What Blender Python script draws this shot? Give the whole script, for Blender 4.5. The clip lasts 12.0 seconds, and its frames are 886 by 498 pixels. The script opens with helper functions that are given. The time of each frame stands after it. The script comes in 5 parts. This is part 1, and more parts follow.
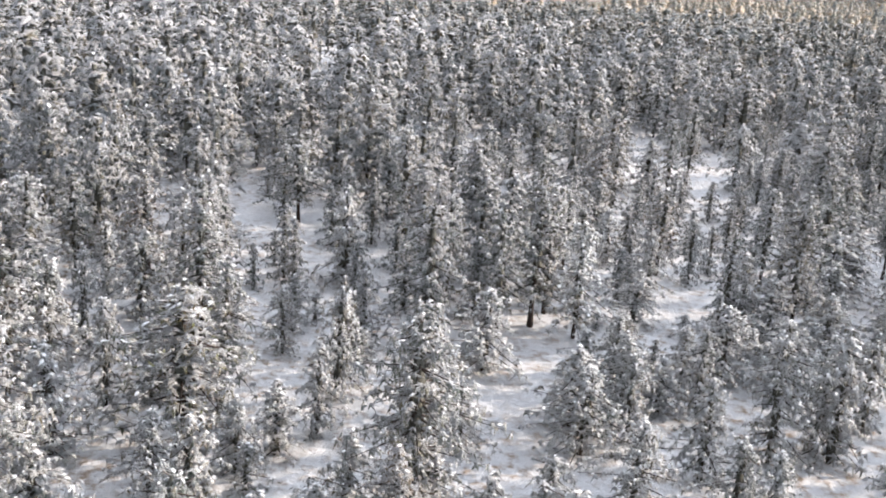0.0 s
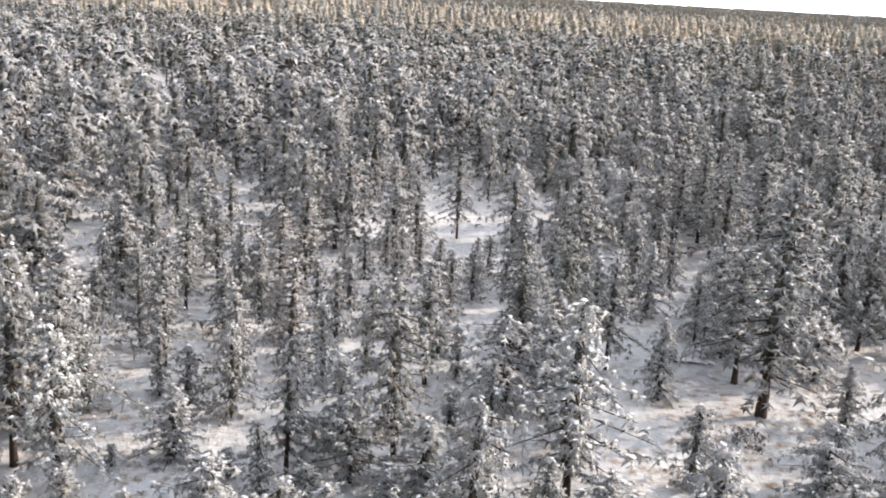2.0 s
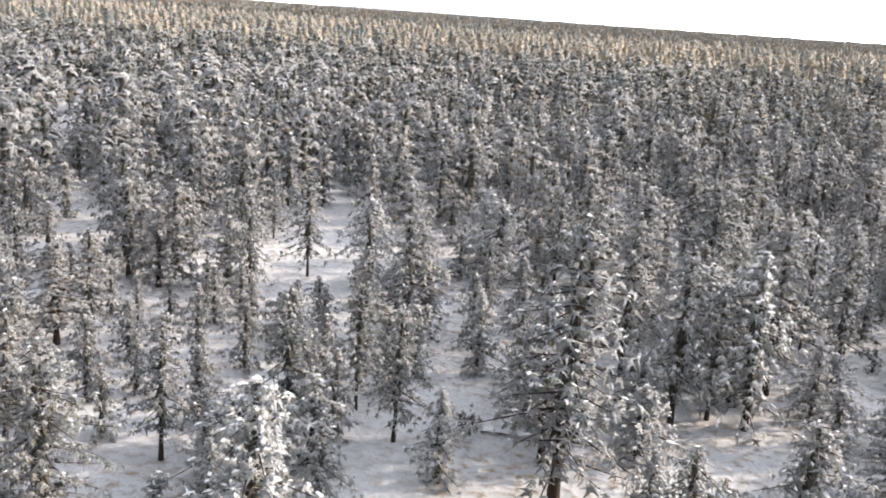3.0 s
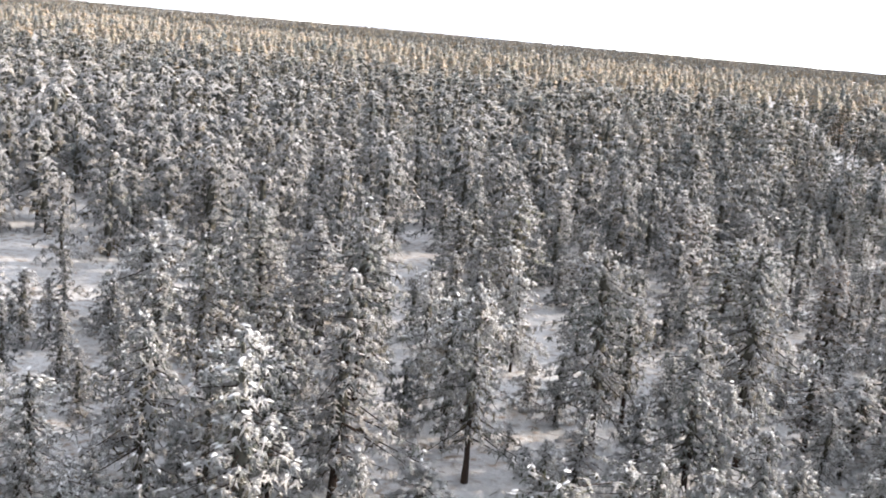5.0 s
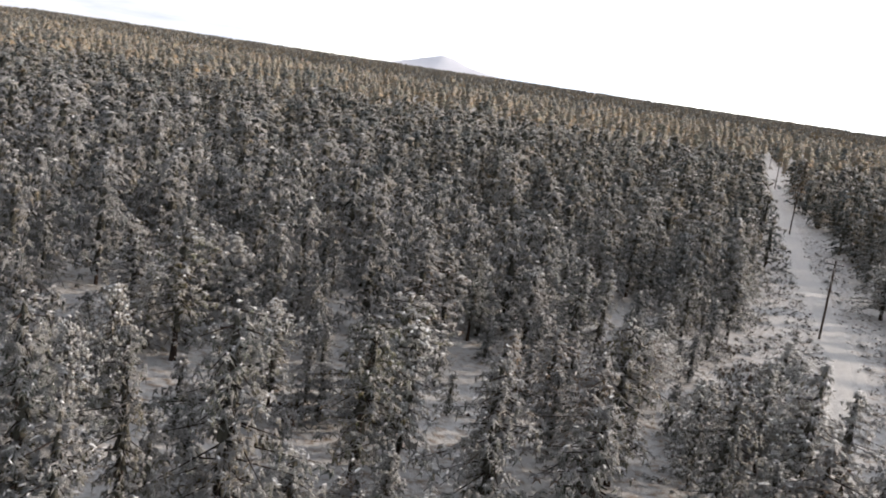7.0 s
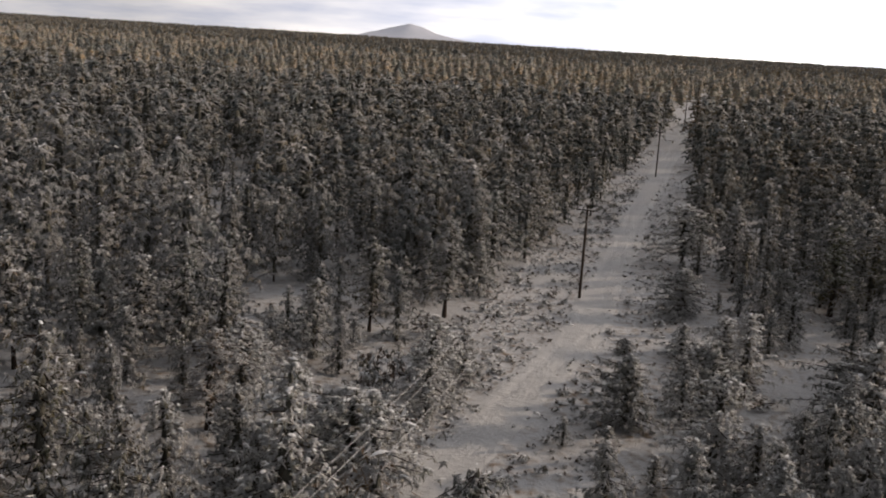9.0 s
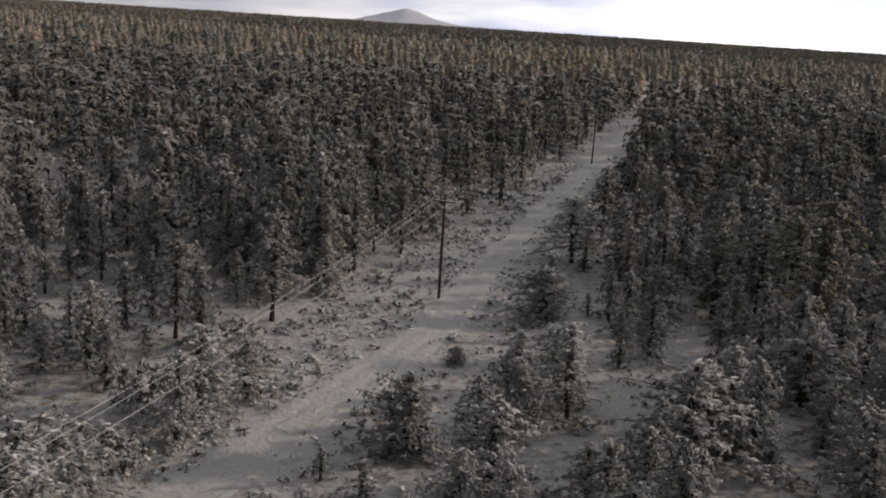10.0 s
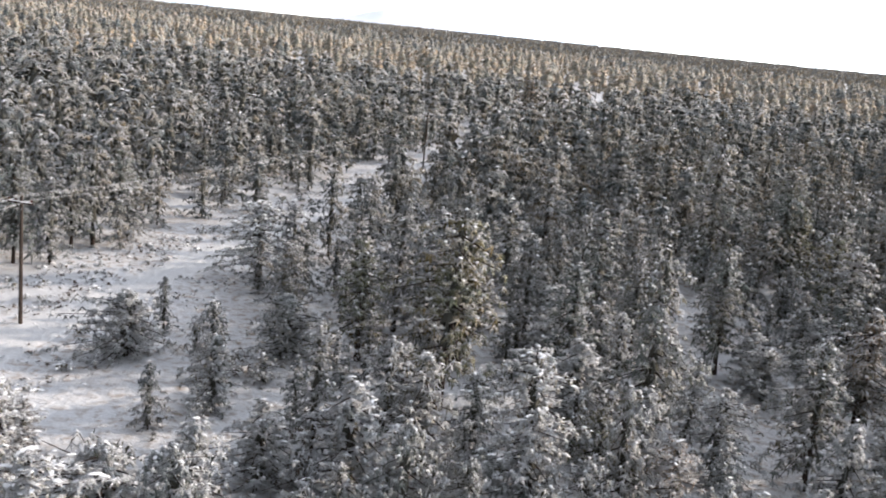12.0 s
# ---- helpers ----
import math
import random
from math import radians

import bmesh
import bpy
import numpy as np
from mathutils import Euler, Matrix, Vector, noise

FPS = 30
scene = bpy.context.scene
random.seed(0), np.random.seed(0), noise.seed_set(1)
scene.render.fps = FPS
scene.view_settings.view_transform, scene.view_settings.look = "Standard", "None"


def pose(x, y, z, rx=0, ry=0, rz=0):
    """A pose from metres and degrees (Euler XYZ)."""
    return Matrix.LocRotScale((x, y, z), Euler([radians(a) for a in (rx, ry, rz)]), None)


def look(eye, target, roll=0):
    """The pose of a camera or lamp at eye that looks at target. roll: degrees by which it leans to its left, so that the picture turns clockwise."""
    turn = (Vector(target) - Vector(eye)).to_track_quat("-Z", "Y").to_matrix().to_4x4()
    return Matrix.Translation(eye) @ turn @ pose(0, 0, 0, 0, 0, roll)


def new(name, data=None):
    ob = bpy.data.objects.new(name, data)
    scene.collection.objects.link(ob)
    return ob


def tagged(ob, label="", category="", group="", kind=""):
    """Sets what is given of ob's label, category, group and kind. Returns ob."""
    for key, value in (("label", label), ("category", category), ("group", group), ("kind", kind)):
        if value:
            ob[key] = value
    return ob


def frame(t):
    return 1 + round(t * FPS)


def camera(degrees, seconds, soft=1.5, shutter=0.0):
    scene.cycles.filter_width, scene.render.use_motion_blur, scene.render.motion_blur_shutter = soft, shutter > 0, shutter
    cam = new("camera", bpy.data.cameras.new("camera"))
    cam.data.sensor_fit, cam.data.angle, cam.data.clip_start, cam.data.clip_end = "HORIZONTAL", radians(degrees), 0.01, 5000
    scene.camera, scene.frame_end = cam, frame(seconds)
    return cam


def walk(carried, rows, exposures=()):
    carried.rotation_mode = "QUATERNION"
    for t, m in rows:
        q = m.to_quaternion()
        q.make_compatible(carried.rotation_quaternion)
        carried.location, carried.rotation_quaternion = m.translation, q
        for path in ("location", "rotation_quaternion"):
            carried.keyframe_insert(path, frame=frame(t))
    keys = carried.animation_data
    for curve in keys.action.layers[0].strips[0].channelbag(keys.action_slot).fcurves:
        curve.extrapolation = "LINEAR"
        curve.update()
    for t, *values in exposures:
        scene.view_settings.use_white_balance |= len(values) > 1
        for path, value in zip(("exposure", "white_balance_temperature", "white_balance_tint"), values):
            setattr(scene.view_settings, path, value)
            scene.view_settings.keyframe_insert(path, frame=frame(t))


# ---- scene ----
cam = camera(47.0, 12.0, soft=1.95)
PATH = [
    (0, (-158.471, -120.683, 30.059), (-158.527, -118.762, 29.508), 4.2),
    (0.5, (-150.17, -113.89, 30.052), (-150.215, -111.958, 29.538), 3.5),
    (1, (-141.855, -107.106, 30.028), (-141.901, -105.17, 29.526), 3.2),
    (1.5, (-133.456, -100.347, 29.989), (-133.507, -98.41, 29.496), 3.1),
    (2, (-125.13, -93.514, 29.948), (-125.198, -91.578, 29.449), 3.3),
    (2.5, (-116.804, -86.707, 29.904), (-116.871, -84.769, 29.416), 3.4),
    (3, (-108.458, -80.051, 29.864), (-108.541, -78.106, 29.405), 4.0),
    (3.2, (-105.118, -77.475, 29.854), (-105.21, -75.528, 29.408), 4.3),
    (4.8, (-78.668, -57.69, 29.689), (-78.764, -55.74, 29.256), 5.3),
    (5, (-75.447, -55.235, 29.686), (-75.56, -53.283, 29.265), 5.2),
    (5.5, (-67.59, -49.125, 29.707), (-67.711, -47.169, 29.307), 6.0),
    (6, (-59.637, -43.082, 29.685), (-59.758, -41.123, 29.299), 7.8),
    (6.5, (-51.415, -37.037, 29.667), (-51.591, -35.077, 29.31), 7.6),
    (7, (-43.067, -30.981, 29.653), (-43.248, -29.021, 29.301), 8.5),
    (7.2, (-39.7, -28.552, 29.649), (-39.876, -26.594, 29.281), 8.5),
    (8.8, (-12.565, -9.035, 29.709), (-12.734, -7.084, 29.301), 3.9),
    (9, (-9.299, -6.577, 29.699), (-9.459, -4.626, 29.289), 3.6),
    (9.5, (-1.412, -0.383, 29.628), (-1.573, 1.568, 29.222), 3.2),
    (10, (6.323, 5.827, 29.488), (6.166, 7.772, 29.051), 3.7),
    (10.5, (14.133, 12.096, 29.3), (14.003, 14.037, 28.834), 4.2),
    (11, (22.108, 18.338, 29.121), (22.004, 20.281, 28.66), 4.5),
    (11.5, (30.279, 24.504, 28.997), (30.191, 26.453, 28.557), 5.1),
    (12, (38.549, 30.552, 28.863), (38.428, 32.502, 28.435), 5.8),
]
EXPOSURES = [(0, 1.74, 5420, 15), (0.6, 1.58, 5450, 15), (2.5, 1.54, 5550, 15), (4.8, 1.62, 5550, 15), (5.5, 1.4, 5680, 15), (6.5, 0.74, 5750, 15), (7.2, 0.33, 5750, 15), (8.8, -0.34, 6020, 17), (9.8, -0.75, 5980, 18), (10.8, 0.08, 5500, 17), (12, 1.14, 5430, 15)]
walk(cam, [(t, look(eye, target, roll)) for t, eye, target, roll in PATH], EXPOSURES)

# ---- world and sun ----
SUN_AZ, SUN_EL = 68.0, 19.0     # degrees right of +y, and above the horizon
world = bpy.data.worlds.new("winter_sky")
scene.world = world
world.use_nodes = True
wt = world.node_tree
wt.nodes.clear()


def wnode(kind, **kw):
    n = wt.nodes.new(kind)
    for k, v in kw.items():
        n.inputs[k].default_value = v
    return n


sky = wnode("ShaderNodeTexSky")
sky.sky_type = "NISHITA"
sky.sun_disc = False
sky.sun_elevation, sky.sun_rotation = radians(SUN_EL), radians(SUN_AZ)
sky.altitude = 2000
sky_bg = wnode("ShaderNodeBackground", Strength=0.10)
wt.links.new(sky.outputs[0], sky_bg.inputs["Color"])
# broken cloud over the whole sky, flatter towards the horizon
coord = wnode("ShaderNodeTexCoord")
stretch = wnode("ShaderNodeMapping")
stretch.inputs["Scale"].default_value = (3.4, 3.4, 22.0)
wt.links.new(coord.outputs["Generated"], stretch.inputs["Vector"])
cloud_noise = wnode("ShaderNodeTexNoise", Scale=1.6, Detail=7.0, Roughness=0.55)
wt.links.new(stretch.outputs[0], cloud_noise.inputs["Vector"])
cloud_amount = wnode("ShaderNodeValToRGB")
cloud_amount.color_ramp.elements[0].position = 0.05
cloud_amount.color_ramp.elements[1].position = 0.24
wt.links.new(cloud_noise.outputs["Fac"], cloud_amount.inputs["Fac"])
cloud_tone = wnode("ShaderNodeValToRGB")
cloud_tone.color_ramp.elements[0].position = 0.32
cloud_tone.color_ramp.elements[0].color = (0.525, 0.542, 0.578, 1)
cloud_tone.color_ramp.elements[1].position = 0.62
cloud_tone.color_ramp.elements[1].color = (1.0, 0.935, 0.80, 1)
wt.links.new(cloud_noise.outputs["Fac"], cloud_tone.inputs["Fac"])
# cloud is thin and bright round the sun, grey and thick away from it
to_sun = wnode("ShaderNodeVectorMath")
to_sun.operation = "DOT_PRODUCT"
to_sun.inputs[1].default_value = (math.sin(radians(SUN_AZ)) * math.cos(radians(SUN_EL)), math.cos(radians(SUN_AZ)) * math.cos(radians(SUN_EL)), math.sin(radians(SUN_EL)))
wt.links.new(coord.outputs["Generated"], to_sun.inputs[0])
glow = wnode("ShaderNodeMapRange")
for k, v in (("From Min", 0.0), ("From Max", 1.0), ("To Min", 0.32), ("To Max", 1.3)):
    glow.inputs[k].default_value = v
glow.interpolation_type = "LINEAR"
wt.links.new(to_sun.outputs["Value"], glow.inputs["Value"])
cloud_bg = wnode("ShaderNodeBackground")
wt.links.new(cloud_tone.outputs[0], cloud_bg.inputs["Color"])
# low cloud towards the horizon is lit, the cover overhead is thick
apart = wnode("ShaderNodeSeparateXYZ")
wt.links.new(coord.outputs["Generated"], apart.inputs[0])
low = wnode("ShaderNodeMapRange")
for k, v in (("From Min", 0.0), ("From Max", 0.5), ("To Min", 3.3), ("To Max", 0.76)):
    low.inputs[k].default_value = v
wt.links.new(apart.outputs["Z"], low.inputs["Value"])
both = wnode("ShaderNodeMath")
both.operation = "MULTIPLY"
wt.links.new(glow.outputs["Result"], both.inputs[0])
wt.links.new(low.outputs["Result"], both.inputs[1])
wt.links.new(both.outputs[0], cloud_bg.inputs["Strength"])
sky_mix = wnode("ShaderNodeMixShader")
wt.links.new(cloud_amount.outputs[0], sky_mix.inputs[0])
wt.links.new(sky_bg.outputs[0], sky_mix.inputs[1])
wt.links.new(cloud_bg.outputs[0], sky_mix.inputs[2])
sky_out = wnode("ShaderNodeOutputWorld")
wt.links.new(sky_mix.outputs[0], sky_out.inputs["Surface"])

sun = new("sun", bpy.data.lights.new("sun", "SUN"))
sun.data.energy, sun.data.angle, sun.data.color = 3.3, radians(1.2), (1.0, 0.79, 0.54)
SUN_WAY = Vector((math.sin(radians(SUN_AZ)) * math.cos(radians(SUN_EL)), math.cos(radians(SUN_AZ)) * math.cos(radians(SUN_EL)), math.sin(radians(SUN_EL))))
sun.matrix_world = look(SUN_WAY * 200, (0, 0, 0))


# ---- materials ----
def material(name, rough=0.9):
    m = bpy.data.materials.new(name)
    m.use_nodes = True
    nt = m.node_tree
    b = nt.nodes["Principled BSDF"]
    b.inputs["Roughness"].default_value = rough
    b.inputs["Specular IOR Level"].default_value = 0.25
    return m, nt, b


def ramp(nt, stops, source):
    r = nt.nodes.new("ShaderNodeValToRGB")
    e = r.color_ramp.elements
    while len(e) < len(stops):
        e.new(0.5)
    for el, (p, c) in zip(e, stops):
        el.position, el.color = p, (*c, 1)
    nt.links.new(source, r.inputs["Fac"])
    return r.outputs["Color"]


def noise_of(nt, scale, detail=4.0, rough=0.55, stretch_by=None):
    c = nt.nodes.new("ShaderNodeTexCoord")
    n = nt.nodes.new("ShaderNodeTexNoise")
    n.inputs["Scale"].default_value, n.inputs["Detail"].default_value, n.inputs["Roughness"].default_value = scale, detail, rough
    if stretch_by:
        mp = nt.nodes.new("ShaderNodeMapping")
        mp.inputs["Scale"].default_value = stretch_by
        nt.links.new(c.outputs["Object"], mp.inputs["Vector"])
        nt.links.new(mp.outputs[0], n.inputs["Vector"])
    else:
        nt.links.new(c.outputs["Object"], n.inputs["Vector"])
    return n.outputs["Fac"]


def mixed(nt, fac, a, b, mode="MIX"):
    m = nt.nodes.new("ShaderNodeMix")
    m.data_type, m.blend_type = "RGBA", mode
    for sock, v in ((m.inputs[0], fac), (m.inputs[6], a), (m.inputs[7], b)):
        if isinstance(v, bpy.types.NodeSocket):
            nt.links.new(v, sock)
        elif isinstance(v, tuple):
            sock.default_value = (*v, 1)
        else:
            sock.default_value = v
    return m.outputs[2]


def bump(nt, b, height, strength, distance):
    k = nt.nodes.new("ShaderNodeBump")
    k.inputs["Strength"].default_value, k.inputs["Distance"].default_value = strength, distance
    nt.links.new(height, k.inputs["Height"])
    nt.links.new(k.outputs[0], b.inputs["Normal"])


def snow_material(name, tint, grain=9.0, deep=0.10):
    m, nt, b = material(name, 0.62)
    big = noise_of(nt, 0.35, 4.0)
    small = noise_of(nt, grain, 5.0, 0.7)
    shade = ramp(nt, [(0.3, tuple(v * 0.86 for v in tint)), (0.7, tint)], big)
    nt.links.new(mixed(nt, 0.35, shade, ramp(nt, [(0.25, tuple(v * 0.8 for v in tint)), (0.6, tuple(min(0.9, v * 1.04) for v in tint))], small)), b.inputs["Base Color"])
    bump(nt, b, small, 0.55, deep)
    return m


def ground_material():
    m, nt, b = material("ground_snow", 0.65)
    drift = noise_of(nt, 0.12, 5.0)
    lumps = noise_of(nt, 1.1, 6.0, 0.62)
    fine = noise_of(nt, 7.0, 4.0, 0.7)
    snow = ramp(nt, [(0.3, (0.46, 0.46, 0.465)), (0.65, (0.60, 0.60, 0.605))], drift)
    # dry grass and needle litter showing through thin snow
    litter = ramp(nt, [(0.3, (0.17, 0.12, 0.08)), (0.7, (0.30, 0.23, 0.16))], fine)
    thin = ramp(nt, [(0.49, (0, 0, 0)), (0.68, (1, 1, 1))], lumps)
    thin2 = ramp(nt, [(0.32, (0, 0, 0)), (0.53, (1, 1, 1))], noise_of(nt, 0.045, 3.0))
    amount = mixed(nt, 1.0, thin, thin2, "MULTIPLY")
    nt.links.new(mixed(nt, amount, snow, litter), b.inputs["Base Color"])
    bump(nt, b, lumps, 0.9, 0.3)
    return m


def rime_light_gain(nt, less=0.0):
    """Rime is thick in the south-west of the forest and thins out to the north-east; the fade also puts sunlit and
    cloud-shaded brightness into the colour.
    """
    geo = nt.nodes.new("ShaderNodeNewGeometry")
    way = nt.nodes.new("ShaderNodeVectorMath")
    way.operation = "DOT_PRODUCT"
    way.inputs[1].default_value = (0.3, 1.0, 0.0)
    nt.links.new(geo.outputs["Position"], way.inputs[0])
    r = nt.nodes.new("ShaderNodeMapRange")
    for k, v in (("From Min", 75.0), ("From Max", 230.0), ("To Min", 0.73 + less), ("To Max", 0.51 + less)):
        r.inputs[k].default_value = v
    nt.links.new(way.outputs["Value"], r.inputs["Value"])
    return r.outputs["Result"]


def added(nt, a, b):
    m = nt.nodes.new("ShaderNodeMath")
    m.operation = "ADD"
    nt.links.new(a, m.inputs[0])
    nt.links.new(b, m.inputs[1])
    return m.outputs[0]


def needle_material(name, dark, light, brown=(0.12, 0.075, 0.04), brown_from=0.93, frost=0.55):
    """Needles, of which the upper share carry a coat of rime."""
    m, nt, b = material(name, 0.75)
    geo = nt.nodes.new("ShaderNodeNewGeometry")
    info = nt.nodes.new("ShaderNodeObjectInfo")
    pick = added(nt, geo.outputs["Random Per Island"], rime_light_gain(nt, -0.43))
    tone = ramp(nt, [(0.0, dark), (frost - 0.05, light), (frost + 0.05, (0.24, 0.25, 0.25)), (1.0, (0.66, 0.67, 0.68))], pick)
    tree = ramp(nt, [(brown_from, (0, 0, 0)), (1.0, (0.6, 0.6, 0.6))], info.outputs["Random"])
    nt.links.new(mixed(nt, tree, tone, brown), b.inputs["Base Color"])
    return m


def bough_material(name, dark, light, less=0.0, white=0.80):
    """Drooping foliage pads, with rime and snow caught on their upper sides."""
    m, nt, b = material(name, 0.8)
    geo = nt.nodes.new("ShaderNodeNewGeometry")
    sprays = nt.nodes.new("ShaderNodeTexNoise")
    sprays.inputs["Scale"].default_value, sprays.inputs["Detail"].default_value, sprays.inputs["Roughness"].default_value = 13.0, 4.0, 0.75
    nt.links.new(geo.outputs["Position"], sprays.inputs["Vector"])
    n = sprays.outputs["Fac"]
    info = nt.nodes.new("ShaderNodeObjectInfo")
    xyz = nt.nodes.new("ShaderNodeSeparateXYZ")
    nt.links.new(geo.outputs["Normal"], xyz.inputs[0])

    def scaled(socket, by):
        k = nt.nodes.new("ShaderNodeMath")
        k.operation = "MULTIPLY"
        k.inputs[1].default_value = by
        nt.links.new(socket, k.inputs[0])
        return k.outputs[0]

    # trees differ a little in hue, from grey-green to brownish olive
    where = nt.nodes.new("ShaderNodeTexNoise")
    where.inputs["Scale"].default_value, where.inputs["Detail"].default_value = 0.22, 2.0
    nt.links.new(geo.outputs["Position"], where.inputs["Vector"])
    pick = added(nt, scaled(n, 1.15), scaled(xyz.outputs["Z"], 0.34))
    pick = added(nt, pick, scaled(geo.outputs["Random Per Island"], 0.13))
    pick = added(nt, pick, scaled(info.outputs["Random"], 0.10))
    pick = added(nt, pick, scaled(where.outputs["Fac"], 0.5))
    pick = scaled(added(nt, pick, rime_light_gain(nt, 0.135)), 0.4)
    hue = ramp(nt, [(0.36, (0.88, 1.0, 1.10)), (0.50, (1.02, 1.01, 0.95)), (0.64, (1.36, 1.06, 0.66))], where.outputs["Fac"])
    low = mixed(nt, 1.0, ramp(nt, [(0.596 + less, dark), (0.684 + less, light)], pick), hue, "MULTIPLY")
    over = ramp(nt, [(0.692 + less, (0, 0, 0)), (0.85, (1, 1, 1))], pick)
    nt.links.new(mixed(nt, over, low, (white, white, white * 1.01)), b.inputs["Base Color"])
    bump(nt, b, n, 1.0, 0.35)
    return m


def bark_material(name, a, c):
    m, nt, b = material(name, 0.92)
    n = noise_of(nt, 4.0, 5.0, 0.65, (1.5, 1.5, 0.25))
    nt.links.new(ramp(nt, [(0.3, a), (0.7, c)], n), b.inputs["Base Color"])
    bump(nt, b, n, 0.8, 0.05)
    return m


SNOW = snow_material("fresh_snow", (0.86, 0.86, 0.86), 5.0, 0.06)
GROUND = ground_material()
TRACK = snow_material("trodden_snow", (0.60, 0.595, 0.59), 1.6, 0.4)
NEEDLE = needle_material("pine_needles", (0.055, 0.058, 0.046), (0.14, 0.145, 0.115))
BOUGH = bough_material("frosted_boughs", (0.082, 0.089, 0.065), (0.205, 0.21, 0.164), 0.01, 0.50)
BOUGH_STAND = bough_material("dense_stand_boughs", (0.078, 0.080, 0.070), (0.175, 0.176, 0.158), 0.01, 0.42)
# lighter gold copy of the stand boughs: distant sunlight put into the colour
BOUGH_FAR_LIT = bough_material("sunlit_gold_far_boughs", (0.145, 0.126, 0.09), (0.285, 0.247, 0.18), -0.01, 0.44)
# horizon canopy: dusting of snow plus distance haze, both put into a lighter colour
BOUGH_HORIZON = bough_material("hazy_canopy_boughs", (0.14, 0.134, 0.12), (0.25, 0.242, 0.222), -0.01, 0.5)
BOUGH_SNOWY = bough_material("snowy_boughs", (0.086, 0.092, 0.07), (0.228, 0.232, 0.186), -0.028, 0.65)
# thick snow, and the warm sun on these pines also put into boughs and needles
BOUGH_LADEN_LIT = bough_material("snowy_sunlit_boughs", (0.115, 0.115, 0.08), (0.29, 0.282, 0.21), -0.04, 0.74)
NEEDLE_PALE = needle_material("rimed_sunlit_needles", (0.075, 0.075, 0.05), (0.2, 0.195, 0.14), frost=0.5)
BOUGH_OLIVE = bough_material("olive_boughs", (0.088, 0.086, 0.046), (0.23, 0.215, 0.125), 0.05, 0.5)
BOUGH_BROWN = bough_material("rusty_boughs", (0.105, 0.082, 0.056), (0.25, 0.20, 0.14), 0.03, 0.5)
NEEDLE_OLIVE = needle_material("olive_pine_needles", (0.045, 0.050, 0.022), (0.12, 0.12, 0.05), frost=0.8)
NEEDLE_BROWN = needle_material("rusty_pine_needles", (0.075, 0.045, 0.025), (0.17, 0.11, 0.06), brown_from=0.5, frost=0.78)
# needles deep in a crown, the shade in there put into their dark colour
INNER = bark_material("shade_toned_inner_needles", (0.055, 0.054, 0.044), (0.115, 0.112, 0.092))
JUNIPER = needle_material("juniper_scales", (0.030, 0.036, 0.026), (0.075, 0.08, 0.05))
BARK = bark_material("pine_bark", (0.020, 0.015, 0.013), (0.065, 0.045, 0.035))
TWIG = bark_material("bare_twigs", (0.06, 0.045, 0.038), (0.14, 0.11, 0.09))
SAGE = needle_material("frosted_brush", (0.060, 0.055, 0.042), (0.17, 0.155, 0.125))
POLE_WOOD = bark_material("creosoted_wood", (0.028, 0.021, 0.017), (0.075, 0.055, 0.042))


def plain(name, colour, rough, metal=0.0):
    m, nt, b = material(name, rough)
    b.inputs["Metallic"].default_value = metal
    n = noise_of(nt, 12.0, 3.0)
    nt.links.new(ramp(nt, [(0.3, tuple(v * 0.8 for v in colour)), (0.7, colour)], n), b.inputs["Base Color"])
    return m


WIRE = plain("frosted_wire", (0.62, 0.62, 0.62), 0.5, 0.2)
STEEL = plain("galvanised_steel", (0.42, 0.42, 0.43), 0.45, 0.9)
CERAMIC = plain("brown_glazed_porcelain", (0.10, 0.05, 0.035), 0.2)
ROCK = plain("hazed_mountain_snow", (0.50, 0.50, 0.53), 0.95)
LOG = bark_material("fallen_log_bark", (0.03, 0.023, 0.018), (0.09, 0.065, 0.05))


# ---- mesh helpers ----
class Soup:
    """Vertices and triangles gathered piece by piece, with a material slot for each."""

    def __init__(self):
        self.v, self.f, self.s, self.n = [], [], [], 0

    def add(self, verts, tris, slot=0):
        verts, tris = np.asarray(verts, float).reshape(-1, 3), np.asarray(tris, int).reshape(-1, 3)
        self.v.append(verts)
        self.f.append(tris + self.n)
        self.s.append(np.full(len(tris), slot))
        self.n += len(verts)

    def arrays(self):
        return np.concatenate(self.v), np.concatenate(self.f), np.concatenate(self.s)


def mesh_of(name, verts, tris, slots, mats, smooth=True):
    me = bpy.data.meshes.new(name)
    me.vertices.add(len(verts))
    me.vertices.foreach_set("co", np.ascontiguousarray(verts, np.float32).ravel())
    me.loops.add(len(tris) * 3)
    me.loops.foreach_set("vertex_index", np.ascontiguousarray(tris, np.int32).ravel())
    me.polygons.add(len(tris))
    me.polygons.foreach_set("loop_start", np.arange(0, len(tris) * 3, 3, dtype=np.int32))
    me.polygons.foreach_set("material_index", np.ascontiguousarray(slots, np.int32))
    me.polygons.foreach_set("use_smooth", np.full(len(tris), smooth))
    for m in mats:
        me.materials.append(m)
    me.update(calc_edges=True)
    return me


